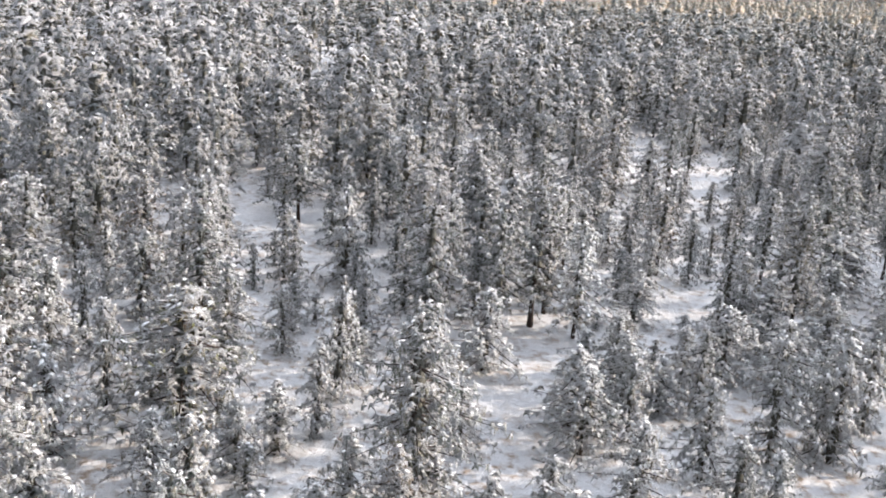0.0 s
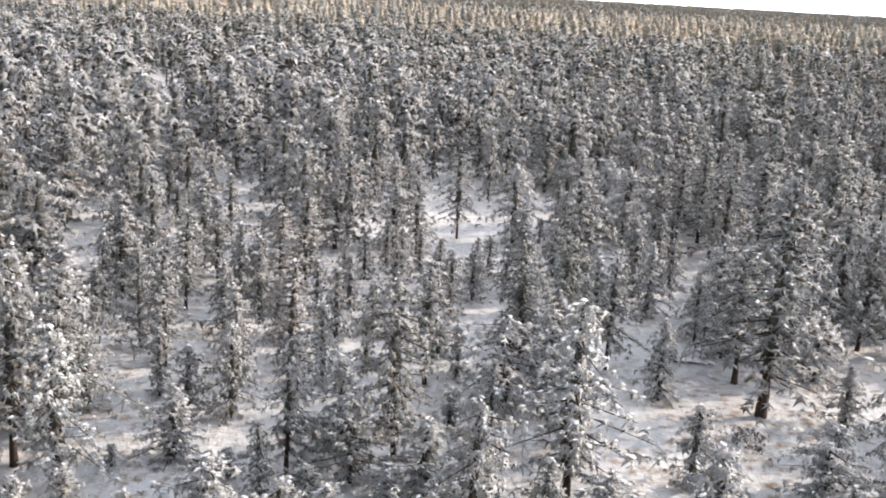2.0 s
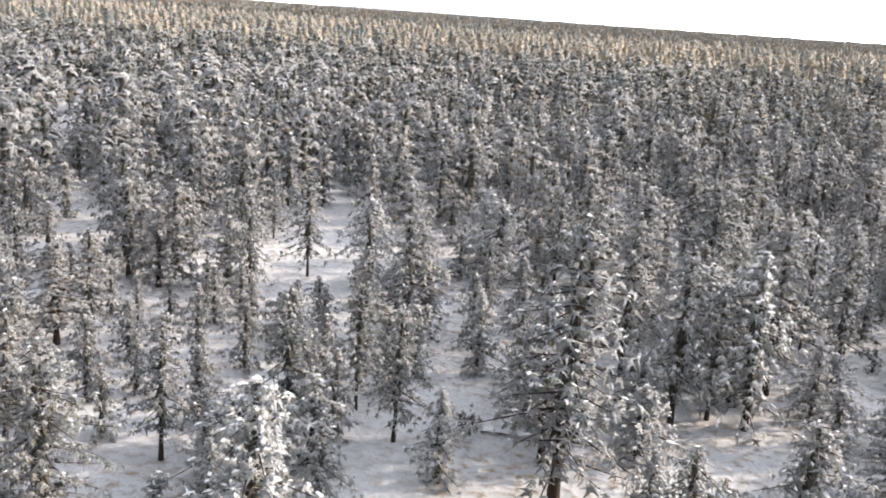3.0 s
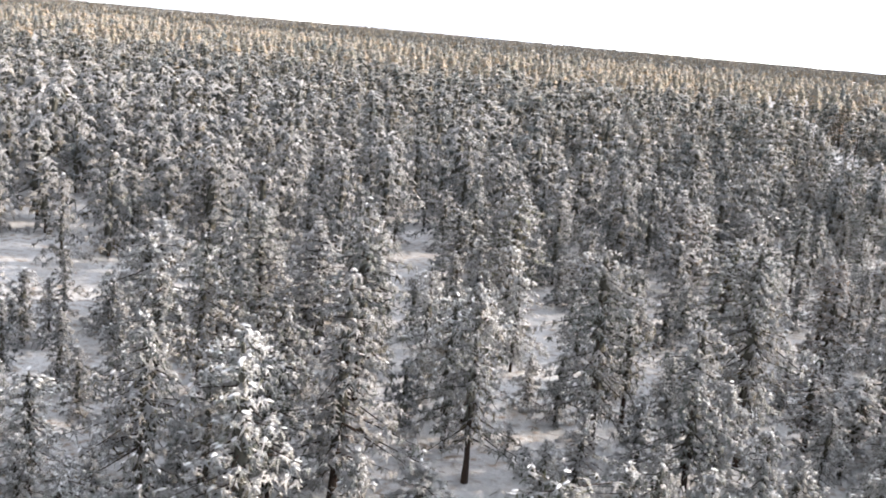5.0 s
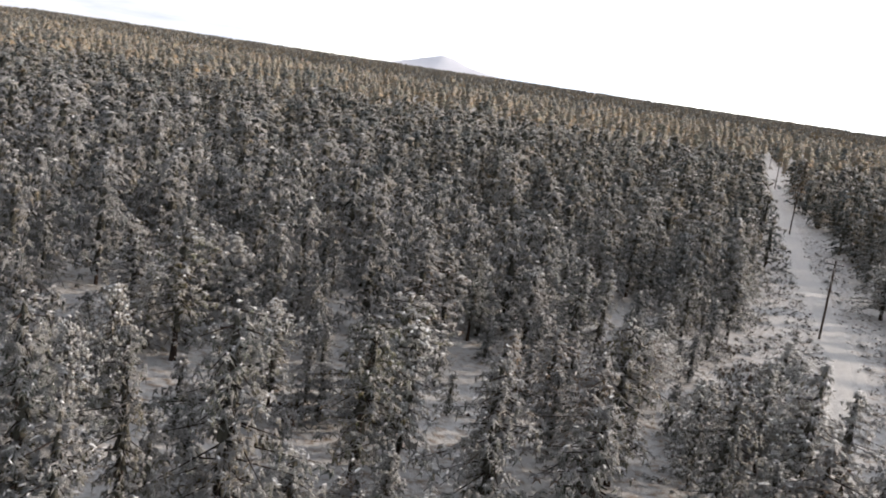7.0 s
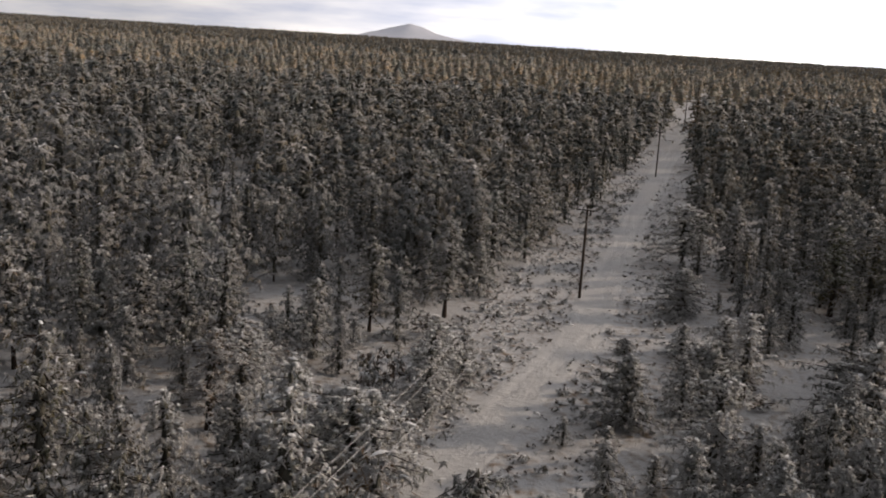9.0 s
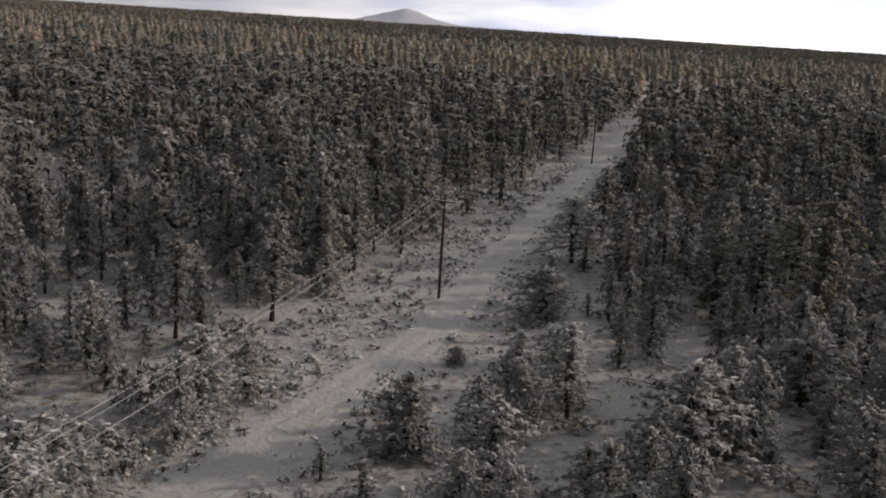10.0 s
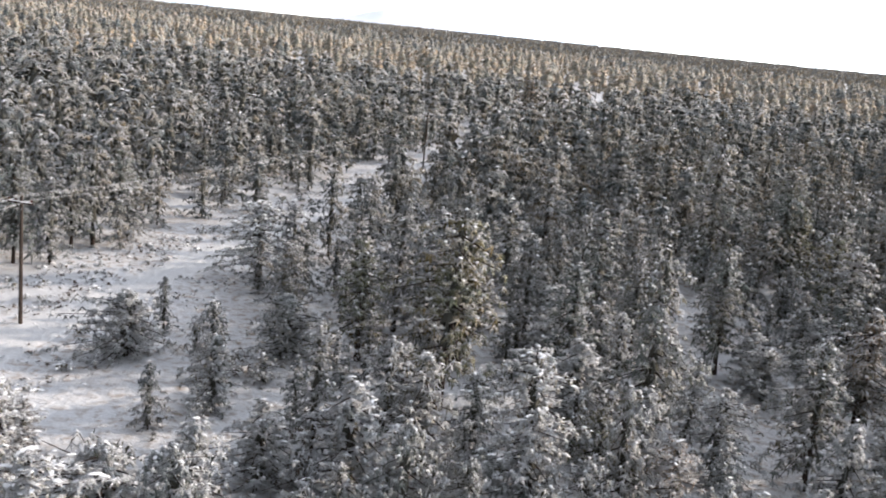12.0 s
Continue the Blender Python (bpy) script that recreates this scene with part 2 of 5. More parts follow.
def tube(soup, points, radii, sides, slot=0, phase=0.0):
    """A tapering tube along points, closed to a tip at its end."""
    pts = [Vector(p) for p in points]
    verts, tris = [], []
    for i, p in enumerate(pts):
        d = (pts[min(i + 1, len(pts) - 1)] - pts[max(i - 1, 0)]).normalized()
        side = d.cross(Vector((0.31, 0.95, 0.05))).normalized()
        up = d.cross(side)
        for k in range(sides):
            a = phase + 2 * math.pi * k / sides
            verts.append(p + (side * math.cos(a) + up * math.sin(a)) * radii[i])
    for i in range(len(pts) - 1):
        for k in range(sides):
            a, b = i * sides + k, i * sides + (k + 1) % sides
            tris += [(a, b, b + sides), (a, b + sides, a + sides)]
    verts.append(pts[-1] + (pts[-1] - pts[-2]).normalized() * radii[-1])
    top = (len(pts) - 1) * sides
    tris += [(top + k, top + (k + 1) % sides, len(verts) - 1) for k in range(sides)]
    soup.add([tuple(v) for v in verts], tris, slot)


def tuft(soup, rng, at, out, size, blades, slot=0, stout=1.0):
    """A fuzzy clump of needle sprays, reaching outwards and hanging a little."""
    az = math.atan2(out[1], out[0])
    verts, tris = [], []
    for k in range(blades):
        a = az + rng.gauss(0, 1.1)
        el = rng.uniform(-0.9, 0.75)
        ce = math.cos(el)
        d = np.array([math.cos(a) * ce, math.sin(a) * ce, math.sin(el)])
        s = np.array([-math.sin(a), math.cos(a), rng.uniform(-1.0, 1.0)])
        L, w = size * rng.uniform(0.8, 1.35), size * rng.uniform(0.08, 0.17) * stout
        c = at + np.array([rng.uniform(-0.35, 0.35), rng.uniform(-0.35, 0.35), rng.uniform(-0.3, 0.25)]) * size
        n = len(verts)
        verts += [c - d * L * 0.35, c + d * L * rng.uniform(0.05, 0.3) + s * w, c + d * L * 0.65 - s * w * rng.uniform(0.2, 0.9)]
        tris.append((n, n + 1, n + 2))
    soup.add(verts, tris, slot)


def rosette(soup, rng, at, out, size, points, slot=1):
    """A bunch of long needles at a twig's end: a pointed star that opens outwards, domed in its middle."""
    az = math.atan2(out[1], out[0]) + rng.uniform(-0.9, 0.9)
    tilt = rng.uniform(0.15, 1.15)
    ax = np.array([math.cos(az) * math.sin(tilt), math.sin(az) * math.sin(tilt), math.cos(tilt)])
    e1 = np.array([math.cos(az) * math.cos(tilt), math.sin(az) * math.cos(tilt), -math.sin(tilt)])
    e2 = np.array([-math.sin(az), math.cos(az), 0.0])
    sag, turn, n = rng.uniform(0.35, 0.9), rng.uniform(0, 6.28), points * 2
    verts = []
    for k in range(n):
        a = turn + 2 * math.pi * (k + rng.uniform(-0.3, 0.3)) / n
        r = rng.uniform(0.85, 1.45) if k % 2 else rng.uniform(0.22, 0.45)
        p = e1 * (r * math.cos(a)) + e2 * (r * math.sin(a)) - ax * (sag * r ** 1.3 * 0.8 + rng.uniform(-0.15, 0.15))
        verts.append(at + p * size - np.array([0, 0, 0.34 * size * r]))
    verts.append(at + ax * size * rng.uniform(0.15, 0.4))
    soup.add(verts, [(k, (k + 1) % n, n) for k in range(n)], slot)


def snow_lump(soup, rng, at, out, size, ring, slot=1):
    """A cushion of snow lying along a branch end."""
    az = math.atan2(out[1], out[0]) + rng.uniform(-0.6, 0.6)
    ca, sa = math.cos(az), math.sin(az)
    long, wide, thick = size * rng.uniform(1.2, 2.3), size * rng.uniform(0.6, 1.0), size * rng.uniform(0.35, 0.6)
    droop = rng.uniform(0.15, 0.8)
    verts, tris = [], []
    rows = ((1.0, -0.2, 0.7), (0.75, 0.55, 0.5)) if ring > 5 else ((1.0, -0.3, 0.8),)
    turn = rng.uniform(0, 1.5)
    for reach, up, hang in rows:
        for k in range(ring):
            a = turn + 2 * math.pi * k / ring + rng.uniform(-0.25, 0.25)
            r = rng.uniform(0.75, 1.2) * reach
            u, w = long * math.cos(a) * r, wide * math.sin(a) * r
            verts.append((at[0] + u * ca - w * sa, at[1] + u * sa + w * ca, at[2] + thick * up - droop * max(u, 0) * hang))
    verts.append((at[0] + rng.uniform(-0.1, 0.1) * size, at[1] + rng.uniform(-0.1, 0.1) * size, at[2] + thick * 0.8))
    if ring > 5:
        for k in range(ring):
            j = (k + 1) % ring
            tris += [(k, j, ring + j), (k, ring + j, ring + k)]
    n = len(verts) - 1 - ring
    tris += [(n + k, n + (k + 1) % ring, len(verts) - 1) for k in range(ring)]
    soup.add(verts, tris, slot)


def profile(shape, f):
    """How far the crown reaches at the share f of its height."""
    if shape == "tall":
        return (1 - f) ** 0.6 * min(1.0, 0.66 + f * 1.6)
    if shape == "dome":
        return math.sqrt(max(0.0, 1 - f ** 2.4)) * min(1.0, 0.62 + f * 1.4)
    if shape == "cone":
        return (1 - f) ** 0.6 * min(1.0, 0.75 + f * 3)
    return math.sqrt(max(0.02, 1 - (2 * f - 0.75) ** 2 * 0.62)) * (1 if f < 0.7 else (1 - f) / 0.3 * 0.7 + 0.3)


def crown_branches(rng, h, base, reach, shape, gap, whorl):
    """Branches as (root, direction, length, rise) for a crown from base to the top."""
    made, z, a = [], base, rng.uniform(0, 6.28)
    lean = (rng.uniform(-0.25, 0.25), rng.uniform(-0.25, 0.25))
    lobe = rng.uniform(0, 6.28)
    while z < h * 0.975:
        f = (z - base) / (h - base)
        a += 2.399 + rng.uniform(-0.5, 0.5)
        L = reach * profile(shape, f) * rng.choice((0.5, 0.75, 0.95, 1.05, 1.3)) * rng.uniform(0.85, 1.1)
        L *= 1 + lean[0] * math.cos(a) + lean[1] * math.sin(a) + 0.34 * math.sin(2 * a + lobe + 0.9 * z)
        rise = (0.35 * f - 0.18 if shape != "round" else 0.5 * f) + rng.uniform(-0.15, 0.1)
        level = base + round((z - base) / whorl) * whorl + rng.uniform(-0.12, 0.12)
        made.append((min(max(level, base * 0.8), h * 0.975), a, max(L, 0.18), rise))
        z += gap * rng.uniform(0.5, 1.5) * (0.75 + 0.5 * (1 - f))
    return made


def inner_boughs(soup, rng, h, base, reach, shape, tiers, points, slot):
    """The inner mass of a crown: ragged hanging skirts of boughs, one above the other, that fill it as its dark
    interior.
    """
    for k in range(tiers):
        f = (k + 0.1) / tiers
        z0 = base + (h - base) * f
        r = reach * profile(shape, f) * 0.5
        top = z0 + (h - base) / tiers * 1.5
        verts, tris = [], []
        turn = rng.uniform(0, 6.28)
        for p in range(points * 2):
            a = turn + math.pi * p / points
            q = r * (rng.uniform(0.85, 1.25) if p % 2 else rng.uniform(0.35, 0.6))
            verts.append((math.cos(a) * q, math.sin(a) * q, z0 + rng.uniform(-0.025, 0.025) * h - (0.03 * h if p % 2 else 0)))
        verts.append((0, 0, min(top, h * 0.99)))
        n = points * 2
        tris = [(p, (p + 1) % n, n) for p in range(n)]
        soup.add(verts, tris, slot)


def grow(rng, h, base, reach, shape, gap, step, size, blades, ring, trunk_r, limbs=True, snow=0.7, sides=6, lump=1.0, tiers=9, points=6, core=0.5, stout=1.0, whorl=0.6):
    """Wood, needles and snow of one conifer, each as arrays."""
    wood, green, white = Soup(), Soup(), Soup()
    bend = [(rng.uniform(-0.012, 0.012) * h, rng.uniform(-0.012, 0.012) * h) for _ in range(6)]
    pts, radii = [], []
    for i in range(7):
        f = i / 6
        bx, by = bend[min(i, 5)] if 0 < i else (0, 0)
        pts.append((bx * f, by * f, -0.35 + (h * 0.985 + 0.35) * f))
        radii.append(trunk_r * ((1.35 if i == 0 else 1.0) * (1 - f) ** 0.8 + 0.05))
    tube(wood, pts, radii, sides)

    def spine(z):
        f = min(max((z + 0.35) / (h * 0.985 + 0.35), 0), 0.999) * 6
        i = int(f)
        p, q = np.array(pts[i]), np.array(pts[i + 1])
        return p + (q - p) * (f - i)

    for z, a, L, rise in crown_branches(rng, h, base, reach, shape, gap, whorl):
        root, out = spine(z), np.array([math.cos(a), math.sin(a), 0.0])
        bow = rng.uniform(0.18, 0.42)

        def along(s):
            return root + out * L * s + np.array([0, 0, L * (rise * s - bow * s * s)])

        if limbs and L > 1.1:
            tube(wood, [along(0), along(0.9)], [trunk_r * 0.2 + 0.015, 0.014], 3)
        n = max(1, int(L * 0.85 / step))
        for k in range(n + 1):
            s = 1.0 if k == 0 else max(0.22, 1 - k * step / L * rng.uniform(0.8, 1.15))
            side = rng.uniform(-1, 1) * min(0.42 * L, 0.75) * (0.3 + 0.7 * s) * (0 if k == 0 else 1)
            p = along(s) + np.array([-out[1], out[0], 0]) * side + np.array([0, 0, rng.uniform(-0.12, 0.12)])
            sz = size * rng.uniform(0.75, 1.25)
            way = out + np.array([-out[1], out[0], 0]) * side * 0.8
            rosette(green, rng, p, way, sz * (1.0 if k else 0.85), ring, 1)
            if blades and (k < 2 or rng.random() < 0.5):
                tuft(green, rng, p + way * sz * 0.25, way, sz * 0.9, blades, 0, stout)
            if rng.random() < snow:
                snow_lump(white, rng, p + np.array([0, 0, sz * 0.26]) + out * sz * rng.uniform(-0.1, 0.45), out, sz * rng.choice((0.13, 0.16, 0.2, 0.26)) * lump, 5 if ring > 3 else 4, 0)
    if tiers:
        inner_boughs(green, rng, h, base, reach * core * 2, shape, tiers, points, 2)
    for k in range(3):
        tuft(green, rng, np.array([0, 0, h * (0.95 - 0.02 * k)]) + spine(h) * (1, 1, 0), np.array([math.cos(k * 2.1), math.sin(k * 2.1), 0]), size * 0.8, max(blades, 3))
    snow_lump(white, rng, spine(h) + np.array([0, 0, 0.02 * h]), np.array([1.0, 0, 0]), size * 0.3 * lump, 5 if ring > 3 else 4, 0)
    return wood.arrays(), green.arrays(), white.arrays()


def part(name, me, parent, label=""):
    ob = new(name, me)
    ob.parent = parent
    return tagged(ob, label) if label else ob


# ---- ground ----
# the line of poles, and the way of the cutting along it
POLES = [(-27.5, -13.5), (-2.4, 112.3), (20.0, 236.5), (48.0, 395.0), (74.0, 540.0)]


def cut_x(y):
    """Middle of the track that runs up the cutting."""
    if y < 60:
        return -13.6 - (60 - y) * 0.33
    if y < 100:
        return -13.6 + (y - 60) * 0.285
    return -2.2 + (y - 100) * 0.158 + max(0, y - 190) * 0.022


def in_cut(x, y):
    """How far a place lies inside the cleared strip, in metres; negative outside it."""
    c = cut_x(y)
    if y < 40 or y > 640:
        return -5
    left = 13.5 if y < 110 else max(6.5, 13.5 - (y - 110) * 0.12)
    right = 10.5 if y < 80 else max(5.5, 10.5 - (y - 80) * 0.075) if y < 165 else 7.8 - min(3.6, max(0.0, y - 250) * 0.06)
    return min(x - (c - left), (c + right) - x)


def ground_z(x, y):
    n = noise.noise(Vector((x * 0.021, y * 0.021, 0.3))) * 0.55 + noise.noise(Vector((x * 0.13, y * 0.13, 5.1))) * 0.12
    near = max(0.0, 1 - max(abs(x + 50), abs(y - 120)) / 420)
    c = abs(x - cut_x(y))
    flat = min(1.0, max(0.0, (c - 1.5) / 4.0)) if 30 < y < 640 else 1.0
    return n * min(1.0, near * 3 + 0.15) * (0.35 + 0.65 * flat)


def build_ground():
    def axis(lo, hi, fine_lo, fine_hi, fine):
        a = list(np.arange(fine_lo, fine_hi + 0.1, fine))
        s, v = fine, fine_hi
        while v < hi:
            s *= 1.22
            v += s
            a.append(min(v, hi))
        s, v = fine, fine_lo
        while v > lo:
            s *= 1.22
            v -= s
            a.insert(0, max(v, lo))
        return a
    xs, ys = axis(-6000, 6000, -230, 130, 2.9), axis(-3000, 6000, -130, 260, 2.9)
    verts = [(x, y, ground_z(x, y)) for y in ys for x in xs]
    w = len(xs)
    i = np.arange((len(ys) - 1) * (w - 1))
    a = (i // (w - 1)) * w + i % (w - 1)
    tris = np.concatenate([np.stack([a, a + 1, a + w + 1], 1), np.stack([a, a + w + 1, a + w], 1)])
    ob = new("ground", mesh_of("ground", np.array(verts), tris, np.zeros(len(tris)), [GROUND]))
    return tagged(ob, "snow-covered forest floor with thin patches of dry grass", "ground", kind="structure")


def build_track():
    verts, tris = [], []
    across = [-2.6, -2.1, -1.35, -1.15, -0.75, -0.55, 0.0, 0.55, 0.75, 1.15, 1.35, 2.1, 2.6]
    drop = [-0.06, 0.02, 0.025, 0.005, 0.005, 0.02, 0.03, 0.02, 0.005, 0.005, 0.025, 0.02, -0.06]
    ys = list(np.arange(30, 260, 0.8)) + list(np.arange(260, 640, 6.0))
    for y in ys:
        c = cut_x(y) + 0.25 * math.sin(y * 0.09)
        for x, d in zip(across, drop):
            j = noise.noise(Vector((x * 1.7, y * 0.9, 2.0))) * 0.09
            verts.append((c + x, y - x * 0.15, ground_z(c + x, y) + 0.05 + d + j))
    w = len(across)
    for i in range(len(ys) - 1):
        for k in range(w - 1):
            a = i * w + k
            tris += [(a, a + 1, a + w + 1), (a, a + w + 1, a + w)]
    ob = new("road", mesh_of("road", np.array(verts), np.array(tris), np.zeros(len(tris)), [TRACK]))
    return tagged(ob, "snowy two-rut forest track along the power line", "road", kind="structure")


build_ground()
build_track()

# ---- kinds of tree ----
KIND = {}


def tree_kind(key, name, variants, needles, boughs, seed, **how):
    made = []
    for v in range(variants):
        rng = random.Random(seed * 31 + v)
        h = how["h"] * rng.uniform(0.93, 1.07)
        spec = dict(how)
        spec["h"] = h
        shapes = how["shape"].split("/")
        spec["shape"] = shapes[v % len(shapes)]
        spec["base"] = how["base"] * h * rng.uniform(0.75, 1.25)
        spec["reach"] = how["reach"] * rng.uniform(0.9, 1.1)
        w, g, s = grow(rng, **spec)
        made.append((h, 2 * float(np.percentile(np.hypot(g[0][:, 0], g[0][:, 1]), 94)), mesh_of(name + "_trunk", *w, [BARK]), mesh_of(name + "_crown", *g, [needles, boughs, INNER]), mesh_of(name + "_snow", *s, [SNOW])))
    KIND[key] = (name, made)


tree_kind("G", "ponderosa_pine", 5, NEEDLE, BOUGH, 21, h=14.0, base=0.22, reach=3.3, shape="tall/tall/dome", gap=0.115, step=0.42, size=0.37, blades=2, ring=5, trunk_r=0.21, snow=0.3, tiers=9, core=0.17, whorl=0.85)
tree_kind("T", "ponderosa_pine", 6, NEEDLE, BOUGH, 1, h=11.5, base=0.23, reach=2.8, shape="tall/dome", gap=0.12, step=0.42, size=0.35, blades=2, ring=5, trunk_r=0.17, snow=0.3, tiers=8, core=0.17, whorl=0.75)
tree_kind("S", "ponderosa_pine", 5, NEEDLE_PALE, BOUGH_LADEN_LIT, 17, h=11.0, base=0.16, reach=2.9, shape="dome/tall", gap=0.12, step=0.42, size=0.37, blades=2, ring=5, trunk_r=0.17, snow=0.7, lump=1.35, tiers=8, core=0.17, whorl=0.75)
tree_kind("t", "ponderosa_pine", 6, NEEDLE, BOUGH_STAND, 7, h=11.5, base=0.13, reach=3.0, shape="tall", gap=0.17, step=0.56, size=0.46, blades=2, stout=1.0, ring=5, trunk_r=0.14, snow=0.15, tiers=6, limbs=False, whorl=0.9, points=5, core=0.13)
tree_kind("F", "pine_tree", 5, NEEDLE, BOUGH_SNOWY, 2, h=7.2, base=0.06, reach=2.2, shape="dome/cone/dome", gap=0.1, step=0.42, size=0.34, blades=2, ring=5, trunk_r=0.12, snow=0.42, tiers=6, core=0.17, whorl=0.5)
tree_kind("Y", "young_pine", 3, NEEDLE, BOUGH, 3, h=3.2, base=0.05, reach=0.95, shape="cone", gap=0.075, step=0.35, size=0.22, blades=3, ring=4, trunk_r=0.06, snow=0.55, tiers=4, core=0.2, whorl=0.22)
tree_kind("J", "juniper_tree", 3, JUNIPER, BOUGH_SNOWY, 4, h=4.8, base=0.03, reach=2.4, shape="round", gap=0.038, step=0.42, size=0.3, blades=2, ring=5, trunk_r=0.17, snow=0.3, tiers=4, points=6, core=0.2, whorl=0.2)
tree_kind("B", "rusty_pine", 3, NEEDLE_BROWN, BOUGH_BROWN, 5, h=10.5, base=0.21, reach=2.6, shape="tall", gap=0.125, step=0.44, size=0.36, blades=2, ring=5, trunk_r=0.17, snow=0.25, tiers=7, core=0.17, whorl=0.75)
tree_kind("O", "olive_pine", 3, NEEDLE_OLIVE, BOUGH_OLIVE, 6, h=11.5, base=0.21, reach=2.8, shape="dome/tall", gap=0.125, step=0.44, size=0.36, blades=2, ring=5, trunk_r=0.2, snow=0.35, tiers=7, core=0.17, whorl=0.75)

LABEL = {
    "T": ("tall ponderosa pine with snow-laden boughs and bare dark lower trunk", "pine tree", "tall pines of the forest"),
    "S": ("ponderosa pine plastered with thick snow, its drooping boughs also paled as if sunlit", "pine tree", "snow-plastered pines of the forest"),
    "F": ("full-crowned pine thickly coated in fresh snow", "pine tree", "full-crowned pines of the forest"),
    "Y": ("small young pine bent under clinging snow", "young pine", "young pines in the openings"),
    "J": ("rounded dark juniper dusted with snow on open ground", "juniper", "junipers by the cutting"),
    "B": ("rusty brown-needled pine with patchy snow", "pine tree", "brown pines of the forest"),
    "O": ("olive-green pine with little snow on its boughs", "pine tree", "olive pines of the forest"),
}
LABEL["t"], LABEL["G"] = LABEL["T"], LABEL["T"]
STANDING = {}
plant_rng = random.Random(77)


def plant(kind, x, y, h, w):
    """One tree of its own, h metres high and about w wide."""
    name, made = KIND[kind]
    h0, r0, trunk, crown, load = plant_rng.choice(made)
    root = new(name)
    root.empty_display_size = 0.5
    s = h / h0
    wide = min(max((1.5 if kind in "SFOB" else 1.36) * w / r0, s * 0.75), s * 2.1)
    root.matrix_world = Matrix.LocRotScale((x, y, ground_z(x, y) - 0.03), Euler((radians(plant_rng.uniform(-2, 2)), radians(plant_rng.uniform(-2, 2)), plant_rng.uniform(0, 6.28))), (wide, wide, s))
    tagged(root, *LABEL[kind])
    part("trunk", trunk, root)
    part("crown", crown, root)
    tagged(part("snow_load", load, root, "cushions of fresh snow"), kind="stuff")
    STANDING.setdefault((int(x // 6), int(y // 6)), []).append((x, y, w))
    return root


def crowded(x, y, room):
    i, j = int(x // 6), int(y // 6)
    for a in (i - 1, i, i + 1):
        for b in (j - 1, j, j + 1):
            for px, py, pw in STANDING.get((a, b), ()):
                if (px - x) ** 2 + (py - y) ** 2 < (room * 0.5 + pw * 0.28) ** 2:
                    return True
    return False


def plant_stand(kind, rows):
    for x, y, h, w in rows:
        plant(kind, x, y, h, w)


plant_stand("G", [
    (-192.8, -98.4, 13.0, 6.5),
    (-189.3, -66.3, 12.7, 5.3),
    (-178.9, -46.9, 13.3, 5.3),
    (-160.4, -75.7, 13.8, 5.3),
    (-152.9, -37.0, 13.5, 5.1),
    (-129.6, -34.0, 13.2, 5.0),
    (-114.9, 7.5, 15.3, 5.8),
    (-103.5, -14.4, 12.9, 5.5),
    (-103.0, -21.0, 18.7, 7.1),
    (-97.9, 18.7, 12.8, 4.9),
    (-97.1, 34.9, 13.0, 4.9),
    (-96.1, 3.5, 14.3, 5.5),
    (-93.3, -6.1, 14.0, 5.3),
    (-90.6, 29.9, 12.7, 7.3),
    (-85.8, 21.3, 16.0, 6.1),
    (-84.2, 1.7, 15.3, 5.8),
    (-76.3, 8.2, 14.1, 5.4),
    (-67.3, 16.5, 15.3, 5.8),
    (-64.5, 22.4, 13.1, 5.0),
    (-61.9, 8.3, 13.0, 5.0),
])
plant_stand("G", [
    (-56.6, 16.5, 16.6, 6.3),
    (-43.5, 24.7, 14.6, 5.6),
    (-38.3, 17.5, 15.0, 5.7),
    (47.9, 129.6, 12.8, 5.4),
    (50.0, 101.2, 15.3, 5.8),
    (58.8, 121.2, 12.4, 4.9),
    (63.5, 157.7, 19.0, 7.2),
    (71.5, 127.0, 12.3, 6.0),
    (72.9, 156.8, 16.1, 6.1),
    (76.3, 123.7, 12.5, 5.2),
    (81.6, 148.1, 13.9, 5.8),
    (87.0, 157.9, 12.5, 5.2),
    (94.3, 160.4, 12.5, 5.2),
])
plant_stand("T", [
    (-202.8, -103.1, 10.9, 5.0),
    (-200.6, -63.1, 10.8, 5.9),
    (-199.7, -95.6, 10.3, 5.7),
    (-199.2, -80.1, 11.4, 4.9),
    (-196.9, -37.2, 10.1, 4.5),
    (-196.0, -75.2, 11.2, 5.4),
    (-194.5, -33.1, 9.5, 4.1),
    (-193.8, -92.1, 9.0, 4.7),
    (-193.3, -105.8, 9.2, 3.9),
    (-188.4, -89.0, 10.4, 4.7),
    (-188.0, -60.4, 10.8, 4.5),
    (-186.0, -67.9, 10.7, 4.5),
    (-185.5, -102.3, 9.0, 3.9),
    (-183.5, -72.5, 9.9, 4.8),
    (-181.3, -85.3, 10.5, 4.4),
    (-180.2, -80.4, 11.9, 5.0),
    (-178.0, -11.3, 10.8, 5.7),
    (-177.0, -92.8, 9.1, 4.5),
    (-174.9, -55.9, 10.1, 4.2),
    (-170.3, -83.6, 9.2, 5.0),
])
